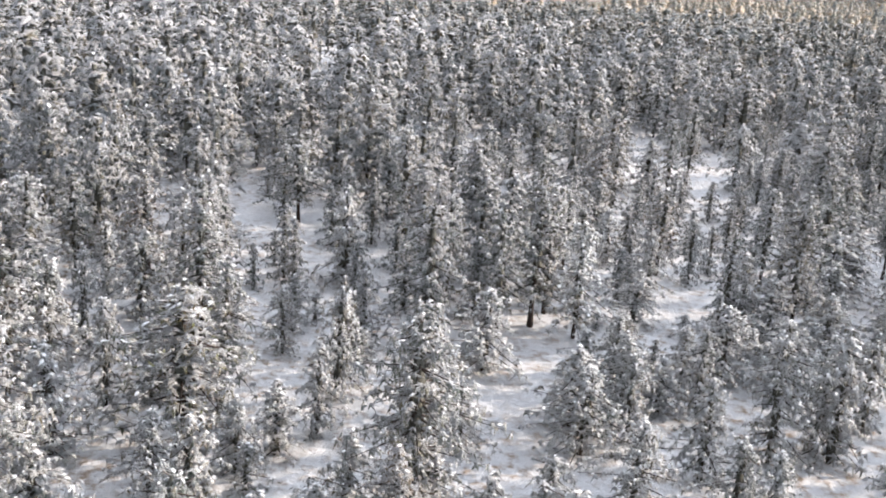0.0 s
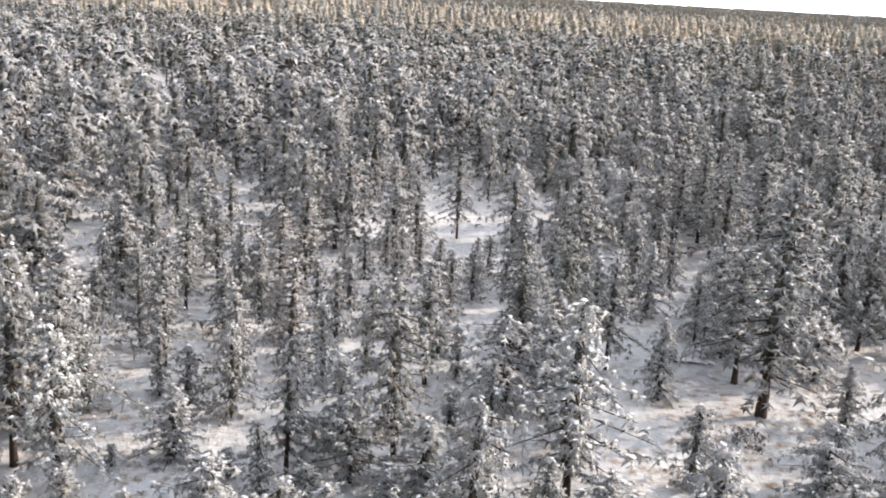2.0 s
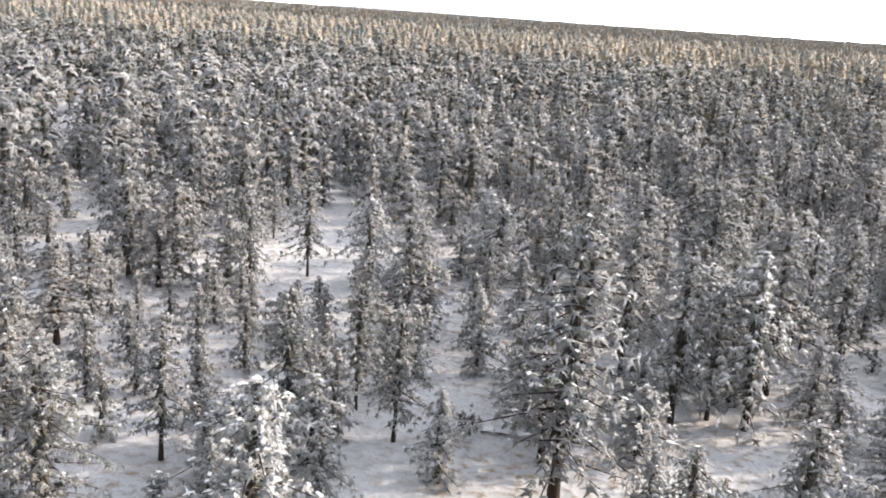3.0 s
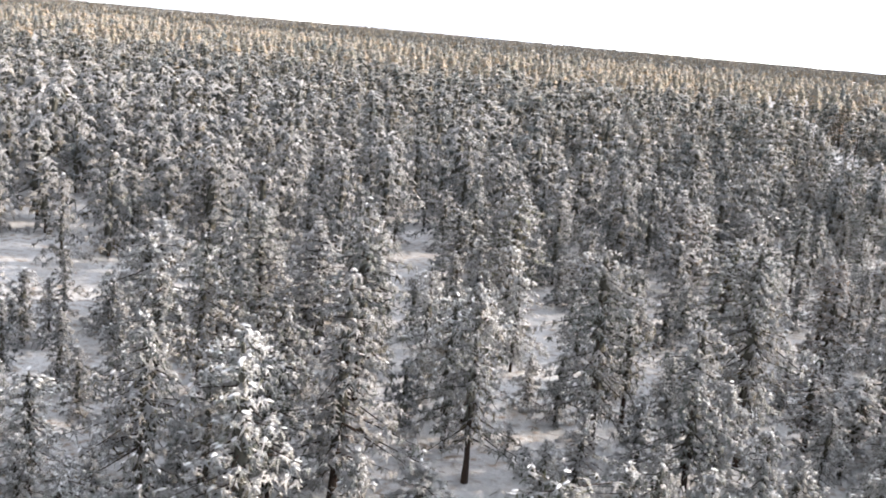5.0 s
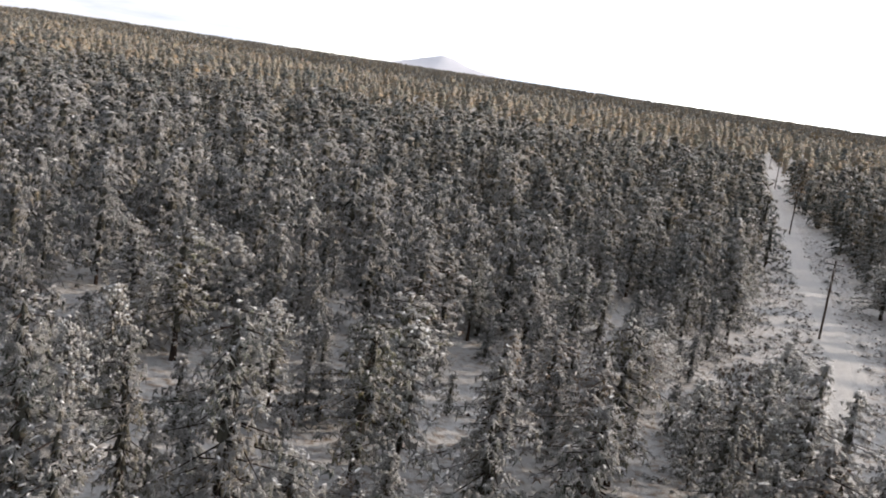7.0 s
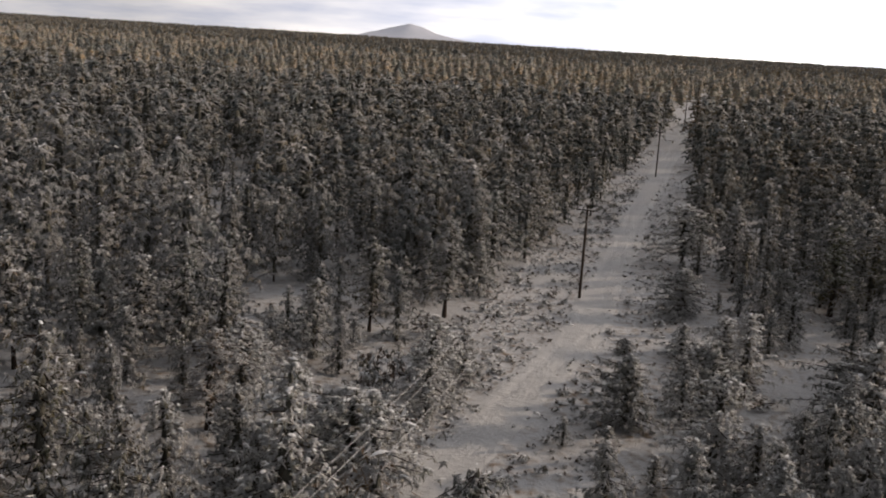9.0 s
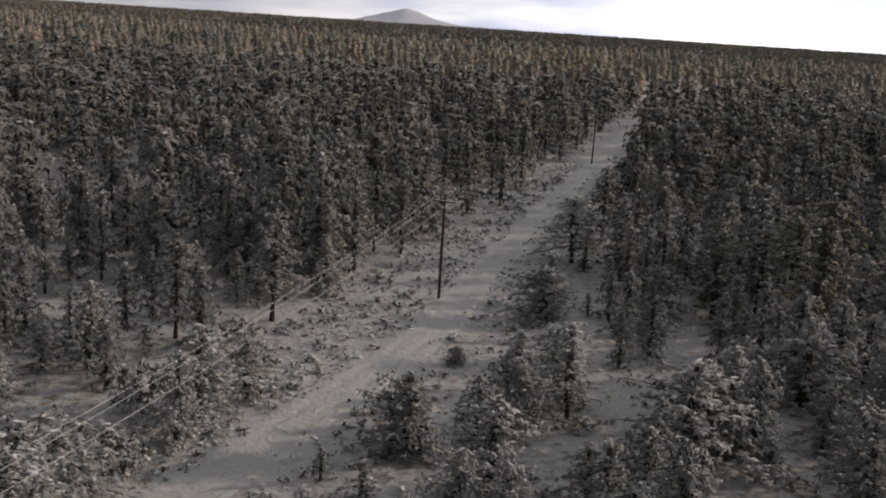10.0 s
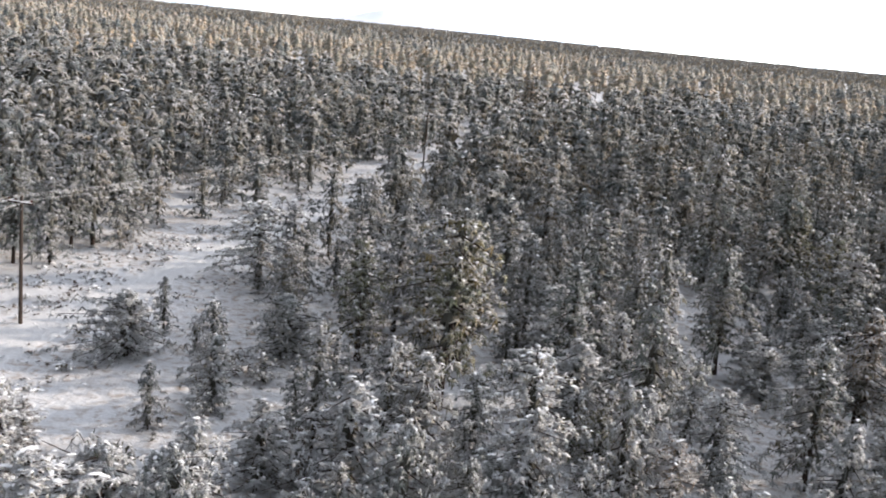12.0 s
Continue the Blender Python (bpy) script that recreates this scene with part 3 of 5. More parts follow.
plant_stand("T", [
    (-166.7, -3.1, 10.7, 4.7),
    (-166.1, -12.4, 12.3, 5.0),
    (-161.6, -43.7, 12.2, 4.8),
    (-161.5, -39.0, 10.5, 5.3),
    (-160.9, -65.2, 11.2, 4.7),
    (-160.4, -32.5, 10.1, 4.4),
    (-157.9, -85.7, 9.5, 4.1),
    (-155.8, -40.3, 11.4, 4.3),
    (-151.5, -33.3, 12.0, 5.0),
    (-151.3, -6.1, 9.4, 3.6),
    (-149.0, -19.5, 9.7, 3.7),
    (-141.8, 2.0, 9.8, 3.8),
    (-136.2, -35.6, 9.3, 3.5),
    (-132.1, 19.1, 11.2, 4.2),
    (-128.6, -19.1, 10.2, 3.9),
    (-127.8, 27.7, 11.3, 4.3),
    (-121.1, -14.5, 11.4, 4.7),
    (-117.3, -8.2, 10.3, 3.9),
    (-113.9, -13.1, 10.1, 3.8),
    (-100.4, 32.4, 11.2, 4.2),
])
plant_stand("T", [
    (-96.6, -30.5, 9.1, 4.0),
    (-91.5, -31.7, 11.4, 4.9),
    (-90.3, -4.7, 11.3, 4.3),
    (-88.9, 8.6, 11.4, 4.6),
    (-87.6, -0.3, 10.5, 4.0),
    (-87.0, 40.7, 10.3, 3.9),
    (-85.7, -30.2, 9.1, 4.3),
    (-80.2, 60.5, 10.2, 5.6),
    (-67.0, -8.2, 9.8, 4.1),
    (-53.7, -2.8, 8.8, 4.1),
    (-51.4, 72.0, 12.0, 4.6),
    (-49.1, 79.7, 10.3, 3.9),
    (-42.8, 78.1, 9.8, 6.1),
    (-42.0, 88.5, 9.2, 4.8),
    (-37.9, 75.1, 12.2, 4.6),
    (-35.2, 77.4, 11.0, 4.6),
    (-31.9, 14.1, 10.9, 4.6),
    (-28.8, 16.1, 9.9, 4.2),
    (-28.2, 37.6, 11.5, 4.4),
    (-24.3, 91.5, 9.7, 4.1),
])
plant_stand("T", [
    (-22.4, 116.1, 10.2, 5.8),
    (-17.4, 99.0, 11.0, 5.0),
    (-15.2, 112.5, 10.5, 4.6),
    (-13.4, 121.5, 11.4, 4.6),
    (-12.6, 131.0, 11.0, 4.6),
    (-10.8, 36.9, 10.8, 5.1),
    (-10.4, 140.0, 11.4, 4.6),
    (-8.6, 149.0, 11.0, 4.6),
    (15.3, 51.8, 10.8, 4.5),
    (25.7, 57.8, 10.8, 5.0),
    (27.4, 92.4, 9.9, 3.8),
    (30.7, 61.2, 10.3, 4.3),
    (39.0, 139.9, 9.6, 4.4),
    (41.6, 72.4, 9.8, 4.7),
    (44.9, 111.9, 11.0, 4.6),
    (51.5, 124.9, 9.6, 4.5),
    (53.4, 129.2, 10.6, 4.5),
    (60.8, 97.7, 11.1, 5.1),
    (62.3, 103.6, 8.9, 4.6),
    (67.9, 110.3, 10.4, 4.4),
])
plant_stand("T", [
    (72.1, 99.9, 10.5, 5.4),
    (77.8, 152.8, 11.4, 5.0),
    (78.0, 98.4, 10.3, 4.7),
    (79.6, 126.6, 9.8, 4.6),
    (81.3, 141.9, 12.3, 5.2),
    (81.9, 109.2, 9.8, 4.6),
    (82.7, 130.3, 11.2, 4.8),
    (85.3, 146.3, 12.0, 5.0),
    (85.4, 151.1, 9.6, 4.7),
    (89.8, 137.8, 9.0, 4.4),
    (91.2, 144.1, 9.6, 4.5),
    (91.2, 152.7, 11.9, 5.0),
    (91.6, 163.0, 10.7, 4.6),
    (92.0, 106.6, 11.1, 5.5),
    (93.4, 116.2, 12.0, 5.4),
    (93.6, 123.0, 10.0, 5.3),
    (100.9, 162.5, 9.1, 4.7),
    (101.6, 137.0, 12.1, 5.7),
    (102.1, 168.4, 11.9, 5.2),
    (104.2, 152.8, 10.2, 4.3),
])
plant_stand("T", [
    (104.9, 123.4, 9.8, 4.3),
])
plant_stand("t", [
    (-204.7, -54.0, 8.9, 3.8),
    (-199.7, -53.0, 11.8, 5.1),
    (-197.7, -47.1, 12.1, 5.1),
    (-183.8, -25.4, 11.2, 4.7),
    (-182.8, -39.0, 10.3, 4.3),
    (-182.2, -33.9, 10.8, 5.1),
    (-163.6, -19.9, 9.7, 5.0),
    (-161.8, -29.1, 10.5, 4.4),
    (-157.9, -26.5, 11.1, 4.7),
    (-155.1, -24.1, 10.5, 4.4),
    (-152.1, -16.0, 9.1, 3.9),
    (-97.5, 26.2, 11.3, 4.7),
    (-89.5, 50.4, 12.0, 5.0),
    (-42.4, 83.7, 9.5, 5.0),
    (18.1, 126.8, 10.7, 4.6),
    (23.7, 138.0, 12.8, 5.4),
    (23.7, 130.9, 9.0, 4.1),
    (27.3, 139.2, 8.8, 3.8),
    (28.9, 122.5, 12.7, 5.3),
    (31.2, 134.2, 10.3, 5.4),
])
plant_stand("t", [
    (32.9, 121.9, 12.0, 5.0),
    (34.3, 130.2, 9.4, 4.2),
    (34.3, 138.7, 11.4, 4.8),
    (34.7, 147.1, 10.5, 4.6),
    (41.3, 127.1, 9.9, 4.4),
    (43.3, 151.3, 13.8, 5.8),
    (47.0, 151.3, 11.4, 4.8),
    (47.3, 143.6, 9.5, 4.3),
    (52.1, 156.2, 10.6, 5.2),
    (52.8, 144.4, 10.0, 5.1),
    (54.2, 160.6, 11.8, 5.0),
    (54.9, 152.7, 10.3, 4.3),
    (55.0, 141.1, 12.9, 5.4),
    (58.7, 157.8, 9.3, 4.5),
    (63.3, 161.7, 10.2, 4.5),
    (69.2, 153.3, 10.2, 4.8),
    (75.1, 167.6, 11.4, 4.8),
    (75.4, 172.1, 9.9, 4.2),
    (79.2, 158.1, 13.7, 5.8),
    (81.5, 176.1, 10.5, 4.4),
])
plant_stand("t", [
    (82.8, 166.8, 14.1, 5.9),
    (84.5, 179.6, 11.8, 5.0),
    (85.3, 175.9, 11.5, 4.8),
    (87.7, 170.5, 13.0, 5.5),
    (88.8, 179.4, 11.2, 4.7),
    (90.2, 173.8, 11.4, 4.8),
    (96.7, 184.3, 11.7, 5.1),
    (102.2, 186.0, 12.5, 5.2),
    (104.1, 174.0, 10.3, 5.4),
    (104.7, 196.3, 9.1, 4.7),
])
plant_stand("S", [
    (-149.3, -38.9, 10.3, 3.9),
    (-118.7, -35.9, 12.8, 5.5),
    (-102.2, -0.3, 8.2, 4.4),
    (-93.7, 10.8, 7.5, 3.7),
    (-89.5, 3.1, 10.8, 4.1),
    (-87.7, -6.2, 14.0, 5.3),
    (-81.0, 29.1, 10.1, 3.8),
    (-78.2, 13.2, 11.7, 4.5),
    (-77.2, 19.1, 10.9, 5.3),
    (-74.2, 42.4, 10.4, 3.9),
    (-73.5, 33.0, 9.4, 3.6),
    (-65.7, 57.4, 6.9, 4.6),
    (-50.6, 38.5, 11.6, 4.4),
    (-30.5, 67.4, 7.4, 4.2),
    (-28.5, 46.3, 9.1, 3.5),
    (-22.3, 52.0, 10.0, 3.8),
    (-21.3, 43.4, 12.6, 4.8),
    (-19.1, 53.6, 7.6, 5.6),
    (-16.8, 47.5, 10.0, 4.5),
    (-16.1, 68.7, 6.8, 3.6),
])
plant_stand("S", [
    (-16.1, 73.8, 7.2, 4.6),
    (5.5, 64.1, 7.3, 4.9),
    (9.8, 85.4, 6.1, 4.3),
    (10.7, 80.5, 7.7, 4.4),
    (12.6, 134.6, 8.9, 7.3),
    (18.5, 71.4, 8.5, 5.8),
    (41.6, 90.2, 10.6, 5.0),
])
plant_stand("F", [
    (-204.3, -116.7, 6.7, 3.5),
    (-203.3, -86.6, 6.6, 3.2),
    (-202.7, -90.7, 6.3, 2.9),
    (-202.2, -111.5, 7.2, 4.1),
    (-198.2, -116.7, 5.1, 2.4),
    (-197.5, -102.6, 8.5, 4.2),
    (-197.1, -110.3, 7.8, 4.4),
    (-194.1, -87.3, 7.2, 3.5),
    (-191.6, -81.5, 7.2, 3.8),
    (-191.0, -74.6, 6.4, 3.1),
    (-189.5, -38.4, 6.8, 2.9),
    (-188.4, -71.8, 6.4, 3.0),
    (-187.7, -54.6, 8.4, 4.0),
    (-186.8, -83.6, 5.6, 3.1),
    (-185.4, -78.6, 8.5, 3.8),
    (-185.2, -96.0, 8.7, 4.0),
    (-185.0, -43.1, 7.7, 4.2),
    (-182.6, -66.6, 7.1, 4.1),
    (-182.4, -92.5, 7.2, 3.3),
    (-181.7, -60.0, 7.7, 2.9),
])
plant_stand("F", [
    (-179.2, -76.3, 6.5, 3.1),
    (-178.5, -100.4, 7.3, 3.7),
    (-176.5, -86.7, 8.3, 4.3),
    (-175.2, -70.9, 5.7, 3.0),
    (-174.2, -59.6, 5.2, 2.2),
    (-174.1, -83.3, 8.1, 3.5),
    (-172.6, -80.4, 5.2, 2.2),
    (-172.4, -47.8, 5.5, 2.4),
    (-171.8, -75.1, 7.6, 3.8),
    (-171.5, -93.8, 7.3, 3.1),
    (-171.3, -66.9, 5.1, 2.7),
    (-171.2, -89.2, 8.3, 4.8),
    (-170.2, -30.3, 9.5, 4.0),
    (-169.5, -64.2, 4.9, 2.6),
    (-167.4, -61.5, 6.8, 2.6),
    (-167.1, -55.2, 8.2, 3.4),
    (-166.4, -82.5, 7.9, 3.4),
    (-165.7, -91.2, 5.2, 2.4),
    (-165.2, -76.8, 5.4, 4.0),
    (-164.1, -73.0, 6.5, 3.3),
])
plant_stand("F", [
    (-162.6, -85.7, 5.4, 2.9),
    (-161.3, -59.4, 5.1, 2.4),
    (-160.5, -56.3, 6.5, 3.3),
    (-159.9, -71.7, 5.8, 2.8),
    (-158.3, -61.3, 5.1, 2.7),
    (-156.9, -47.8, 6.6, 5.0),
    (-156.8, -76.6, 6.4, 3.0),
    (-155.4, -32.2, 7.4, 3.4),
    (-154.7, -81.3, 5.8, 2.8),
    (-153.6, -74.2, 6.5, 2.6),
    (-152.7, -77.9, 6.7, 4.4),
    (-150.8, -56.5, 5.9, 4.2),
    (-150.5, -60.7, 6.1, 4.0),
    (-148.3, -68.9, 6.5, 3.8),
    (-147.3, -58.6, 6.4, 2.7),
    (-147.2, -49.3, 6.0, 2.9),
    (-147.1, -53.9, 6.4, 3.6),
    (-146.0, -45.8, 5.0, 2.6),
    (-146.0, -75.3, 5.3, 3.1),
    (-144.4, -53.4, 4.6, 3.2),
])
plant_stand("F", [
    (-144.2, -16.0, 6.1, 3.0),
    (-143.7, -34.7, 5.2, 3.3),
    (-143.2, -63.0, 7.0, 3.2),
    (-142.5, -68.6, 5.8, 3.1),
    (-141.9, -48.2, 5.3, 2.4),
    (-141.6, -27.8, 7.0, 2.9),
    (-141.6, -52.6, 6.5, 2.5),
    (-141.2, -71.6, 6.5, 2.5),
    (-138.3, -45.8, 6.2, 4.8),
    (-138.2, -59.7, 8.9, 3.7),
    (-137.2, -38.5, 5.0, 2.1),
    (-136.3, -20.8, 7.1, 2.7),
    (-135.0, 20.7, 7.6, 4.3),
    (-134.3, -56.8, 7.0, 2.7),
    (-134.2, -47.4, 6.0, 3.5),
    (-133.9, -58.7, 9.3, 3.5),
    (-133.4, -31.2, 6.5, 3.7),
    (-132.5, -66.0, 5.8, 2.6),
    (-132.3, -45.1, 4.6, 3.3),
    (-132.2, -51.5, 6.5, 3.2),
])
plant_stand("F", [
    (-132.1, -36.0, 5.9, 4.3),
    (-129.9, -53.3, 6.9, 3.2),
    (-129.0, -62.8, 5.9, 2.9),
    (-128.6, -45.9, 5.0, 2.1),
    (-127.4, -36.9, 5.1, 4.1),
    (-126.0, -56.0, 5.9, 3.0),
    (-124.5, -45.3, 10.2, 3.9),
    (-124.4, -41.7, 6.8, 4.1),
    (-123.4, -26.2, 5.1, 1.8),
    (-122.4, -22.0, 7.0, 6.5),
    (-121.8, -57.3, 6.4, 2.8),
    (-121.0, 27.2, 9.9, 4.9),
    (-120.6, -42.3, 5.7, 2.9),
    (-119.2, -47.1, 6.5, 3.1),
    (-118.9, -18.0, 6.9, 3.5),
    (-118.4, -30.7, 5.6, 3.1),
    (-117.3, -24.8, 6.4, 2.6),
    (-117.2, -49.9, 6.5, 3.0),
    (-116.7, -40.6, 4.3, 4.2),
    (-115.7, -45.3, 5.0, 2.5),
])
plant_stand("F", [
    (-113.6, -48.8, 5.8, 4.3),
    (-113.5, -0.1, 6.7, 2.7),
    (-111.6, -44.8, 8.4, 4.2),
    (-110.6, -33.4, 5.9, 3.1),
    (-110.4, -19.0, 6.7, 2.8),
    (-110.2, -40.2, 6.0, 2.7),
    (-108.8, 40.4, 9.5, 6.7),
    (-108.4, 1.7, 7.5, 3.1),
    (-107.0, 32.2, 9.5, 6.8),
    (-105.0, -4.9, 6.5, 2.5),
    (-104.8, -44.7, 6.4, 3.5),
    (-103.7, -37.6, 5.5, 4.5),
    (-103.4, -8.6, 6.8, 3.7),
    (-102.2, -34.1, 5.4, 4.1),
    (-101.2, -3.5, 5.6, 2.4),
    (-99.8, -39.2, 7.1, 3.4),
    (-97.2, -22.2, 5.0, 2.8),
    (-96.8, -13.1, 5.7, 3.8),
    (-96.4, -4.6, 5.9, 3.0),
    (-96.3, -9.0, 6.6, 3.6),
])
plant_stand("F", [
    (-94.3, -35.5, 5.4, 3.0),
    (-93.1, 44.2, 7.7, 7.0),
    (-92.6, -1.6, 6.9, 3.1),
    (-85.9, -18.1, 5.2, 2.9),
    (-84.4, 6.0, 5.6, 2.8),
    (-82.0, -3.5, 6.7, 2.8),
    (-81.4, -7.9, 4.8, 3.7),
    (-81.3, -17.8, 5.2, 3.7),
    (-81.0, -23.6, 8.2, 5.0),
    (-78.8, 1.6, 4.2, 4.8),
    (-78.3, -8.8, 5.1, 2.3),
    (-77.6, 57.5, 7.6, 3.7),
    (-77.5, -19.9, 8.5, 3.8),
    (-76.3, -15.6, 7.6, 3.2),
    (-75.0, -6.6, 6.0, 3.7),
    (-74.1, 37.8, 3.9, 2.8),
    (-73.4, 69.2, 10.0, 6.4),
    (-72.6, -11.9, 5.2, 4.3),
    (-72.2, 23.2, 4.7, 2.4),
    (-71.5, 5.2, 5.1, 2.4),
])
plant_stand("F", [
    (-71.4, -7.8, 6.8, 3.6),
    (-69.9, 20.5, 5.7, 3.0),
    (-69.8, -5.0, 5.1, 3.5),
    (-68.9, 8.8, 5.8, 3.0),
    (-67.9, 73.3, 5.5, 3.0),
    (-66.9, -1.1, 6.7, 4.5),
    (-65.5, -14.7, 5.8, 2.9),
    (-64.5, 13.1, 5.8, 2.8),
    (-64.1, 4.5, 5.8, 2.7),
    (-63.1, -7.0, 5.1, 4.0),
    (-62.6, -2.4, 7.6, 3.6),
    (-60.7, 24.7, 5.5, 2.6),
    (-59.8, 28.4, 5.4, 2.4),
    (-59.4, 11.3, 8.2, 4.4),
    (-58.6, -0.6, 5.6, 3.4),
    (-58.0, 4.0, 7.5, 3.4),
    (-57.2, 20.5, 6.9, 2.9),
    (-56.6, -7.1, 7.7, 3.8),
    (-55.7, 50.1, 5.9, 3.4),
    (-55.3, 25.9, 5.6, 4.3),
])
plant_stand("F", [
    (-55.2, 6.9, 5.2, 3.0),
    (-52.2, 3.0, 6.0, 3.1),
    (-51.2, 14.4, 6.0, 2.5),
    (-50.1, 30.0, 5.3, 2.9),
    (-48.3, 82.5, 8.8, 3.9),
    (-47.5, 12.6, 5.4, 2.4),
    (-47.1, 7.2, 5.4, 3.2),
    (-46.9, 21.1, 6.5, 5.3),
    (-46.4, 15.8, 5.3, 2.5),
    (-43.8, 27.9, 5.1, 2.2),
    (-43.8, 35.6, 5.1, 2.6),
    (-42.5, 21.2, 5.2, 2.9),
    (-42.1, 8.0, 4.6, 4.4),
    (-41.9, 13.6, 7.6, 3.3),
    (-38.9, 26.7, 6.4, 3.4),
    (-38.8, 20.7, 5.0, 4.0),
    (-38.4, 33.0, 4.8, 3.3),
    (-38.4, 44.0, 5.3, 2.3),
    (-36.2, 23.3, 7.6, 3.4),
    (-35.1, 18.4, 7.7, 3.4),
])
plant_stand("F", [
    (-35.0, 11.8, 8.5, 4.4),
    (-34.8, 26.5, 5.2, 2.7),
    (-34.2, 48.2, 7.1, 3.1),
    (-31.7, 21.1, 8.2, 4.0),
    (-31.7, 81.1, 5.1, 2.9),
    (-31.0, 70.5, 5.9, 3.3),
    (-29.7, 88.4, 4.8, 2.5),
    (-29.6, 31.3, 5.1, 2.6),
    (-27.9, 81.4, 7.6, 4.0),
    (-26.9, 54.2, 7.0, 3.9),
    (-26.6, 19.8, 8.3, 4.2),
    (-25.5, 30.5, 4.6, 3.3),
    (-24.7, 51.4, 5.8, 3.3),
    (-23.9, 39.1, 6.0, 3.4),
    (-23.1, 34.5, 5.2, 3.6),
    (-19.8, 32.3, 6.0, 2.9),
    (-16.9, 38.6, 7.4, 4.1),
    (-14.3, 109.8, 6.9, 2.7),
    (-13.8, 78.0, 5.2, 3.4),
    (-9.8, 30.7, 7.1, 4.0),
])
plant_stand("F", [
    (-7.2, 40.8, 7.5, 4.2),
    (-5.4, 35.4, 7.6, 3.8),
    (-3.3, 51.6, 6.5, 3.2),
    (-3.0, 45.4, 5.1, 4.2),
    (0.3, 40.9, 7.3, 3.4),
    (1.6, 46.4, 6.4, 3.3),
    (1.6, 50.6, 7.6, 3.9),
    (1.9, 37.1, 7.5, 4.2),
    (3.8, 56.7, 7.0, 3.7),
    (4.2, 72.5, 5.8, 2.7),
    (6.1, 47.4, 8.3, 4.5),
    (6.6, 56.4, 6.6, 3.9),
    (6.7, 91.1, 3.7, 4.5),
    (6.8, 52.0, 7.3, 3.1),
    (8.0, 42.5, 7.3, 3.7),
    (10.9, 52.1, 6.0, 3.2),
    (11.4, 63.6, 5.2, 2.7),
    (12.2, 60.2, 7.0, 3.2),
    (13.6, 56.5, 6.1, 4.1),
    (15.2, 65.5, 5.8, 3.5),
])
plant_stand("F", [
    (16.1, 68.8, 6.5, 2.7),
    (16.5, 58.5, 7.5, 4.3),
    (16.7, 62.6, 4.6, 3.3),
    (18.8, 98.7, 6.1, 3.8),
    (20.6, 55.5, 5.3, 2.3),
    (21.8, 162.9, 5.6, 7.0),
    (23.0, 81.5, 6.9, 4.4),
    (23.8, 76.0, 7.6, 4.2),
    (25.0, 88.0, 5.9, 4.2),
    (29.3, 66.5, 6.3, 3.2),
    (29.5, 71.0, 5.1, 2.4),
    (29.5, 78.7, 5.4, 2.9),
    (30.5, 88.7, 7.8, 5.4),
    (31.0, 82.5, 5.0, 2.8),
    (31.1, 75.2, 5.8, 3.7),
    (31.6, 96.7, 8.1, 4.6),
    (34.5, 80.9, 8.7, 3.6),
    (34.5, 92.9, 8.4, 5.5),
    (35.4, 73.0, 4.9, 3.9),
    (36.0, 87.0, 5.3, 2.4),
])
plant_stand("F", [
    (37.3, 90.1, 5.4, 2.3),
    (37.7, 96.2, 6.4, 3.3),
    (38.1, 81.9, 6.5, 2.5),
    (41.2, 86.7, 7.9, 4.5),
    (42.2, 80.8, 5.6, 3.2),
    (44.2, 119.2, 7.2, 5.7),
    (44.6, 84.2, 6.4, 3.5),
    (44.8, 98.2, 5.3, 2.8),
    (45.1, 104.4, 7.1, 5.8),
    (46.2, 78.0, 6.8, 4.1),
    (46.9, 87.2, 9.8, 3.9),
    (48.3, 108.7, 8.1, 3.5),
    (48.5, 75.2, 7.0, 3.7),
    (48.6, 92.0, 5.0, 2.5),
    (49.2, 96.9, 6.6, 3.7),
    (50.1, 104.6, 5.4, 2.5),
    (51.9, 83.3, 6.7, 2.9),
    (52.4, 110.1, 6.3, 3.7),
    (53.3, 115.3, 5.5, 2.9),
    (53.4, 79.8, 7.5, 3.4),
])
plant_stand("F", [
    (53.8, 104.9, 6.4, 2.7),
    (53.9, 92.1, 5.5, 2.4),
    (54.2, 85.8, 5.0, 2.4),
    (54.3, 96.7, 6.6, 4.3),
    (58.2, 85.7, 5.6, 2.9),
    (61.1, 91.6, 7.8, 3.6),
    (61.5, 119.2, 5.3, 4.1),
    (61.8, 115.3, 4.6, 4.5),
    (63.3, 88.9, 8.2, 3.8),
    (65.6, 92.8, 6.3, 3.8),
    (65.6, 112.2, 5.5, 3.3),
    (66.6, 97.2, 7.6, 3.8),
    (67.4, 100.4, 5.9, 3.5),
    (67.4, 116.9, 5.0, 4.4),
    (67.9, 127.3, 6.2, 3.6),
    (68.4, 123.7, 6.1, 3.6),
    (69.5, 92.7, 5.3, 2.7),
    (71.5, 108.0, 7.6, 3.3),
    (73.9, 121.2, 6.2, 3.5),
    (74.1, 117.5, 8.2, 4.7),
])
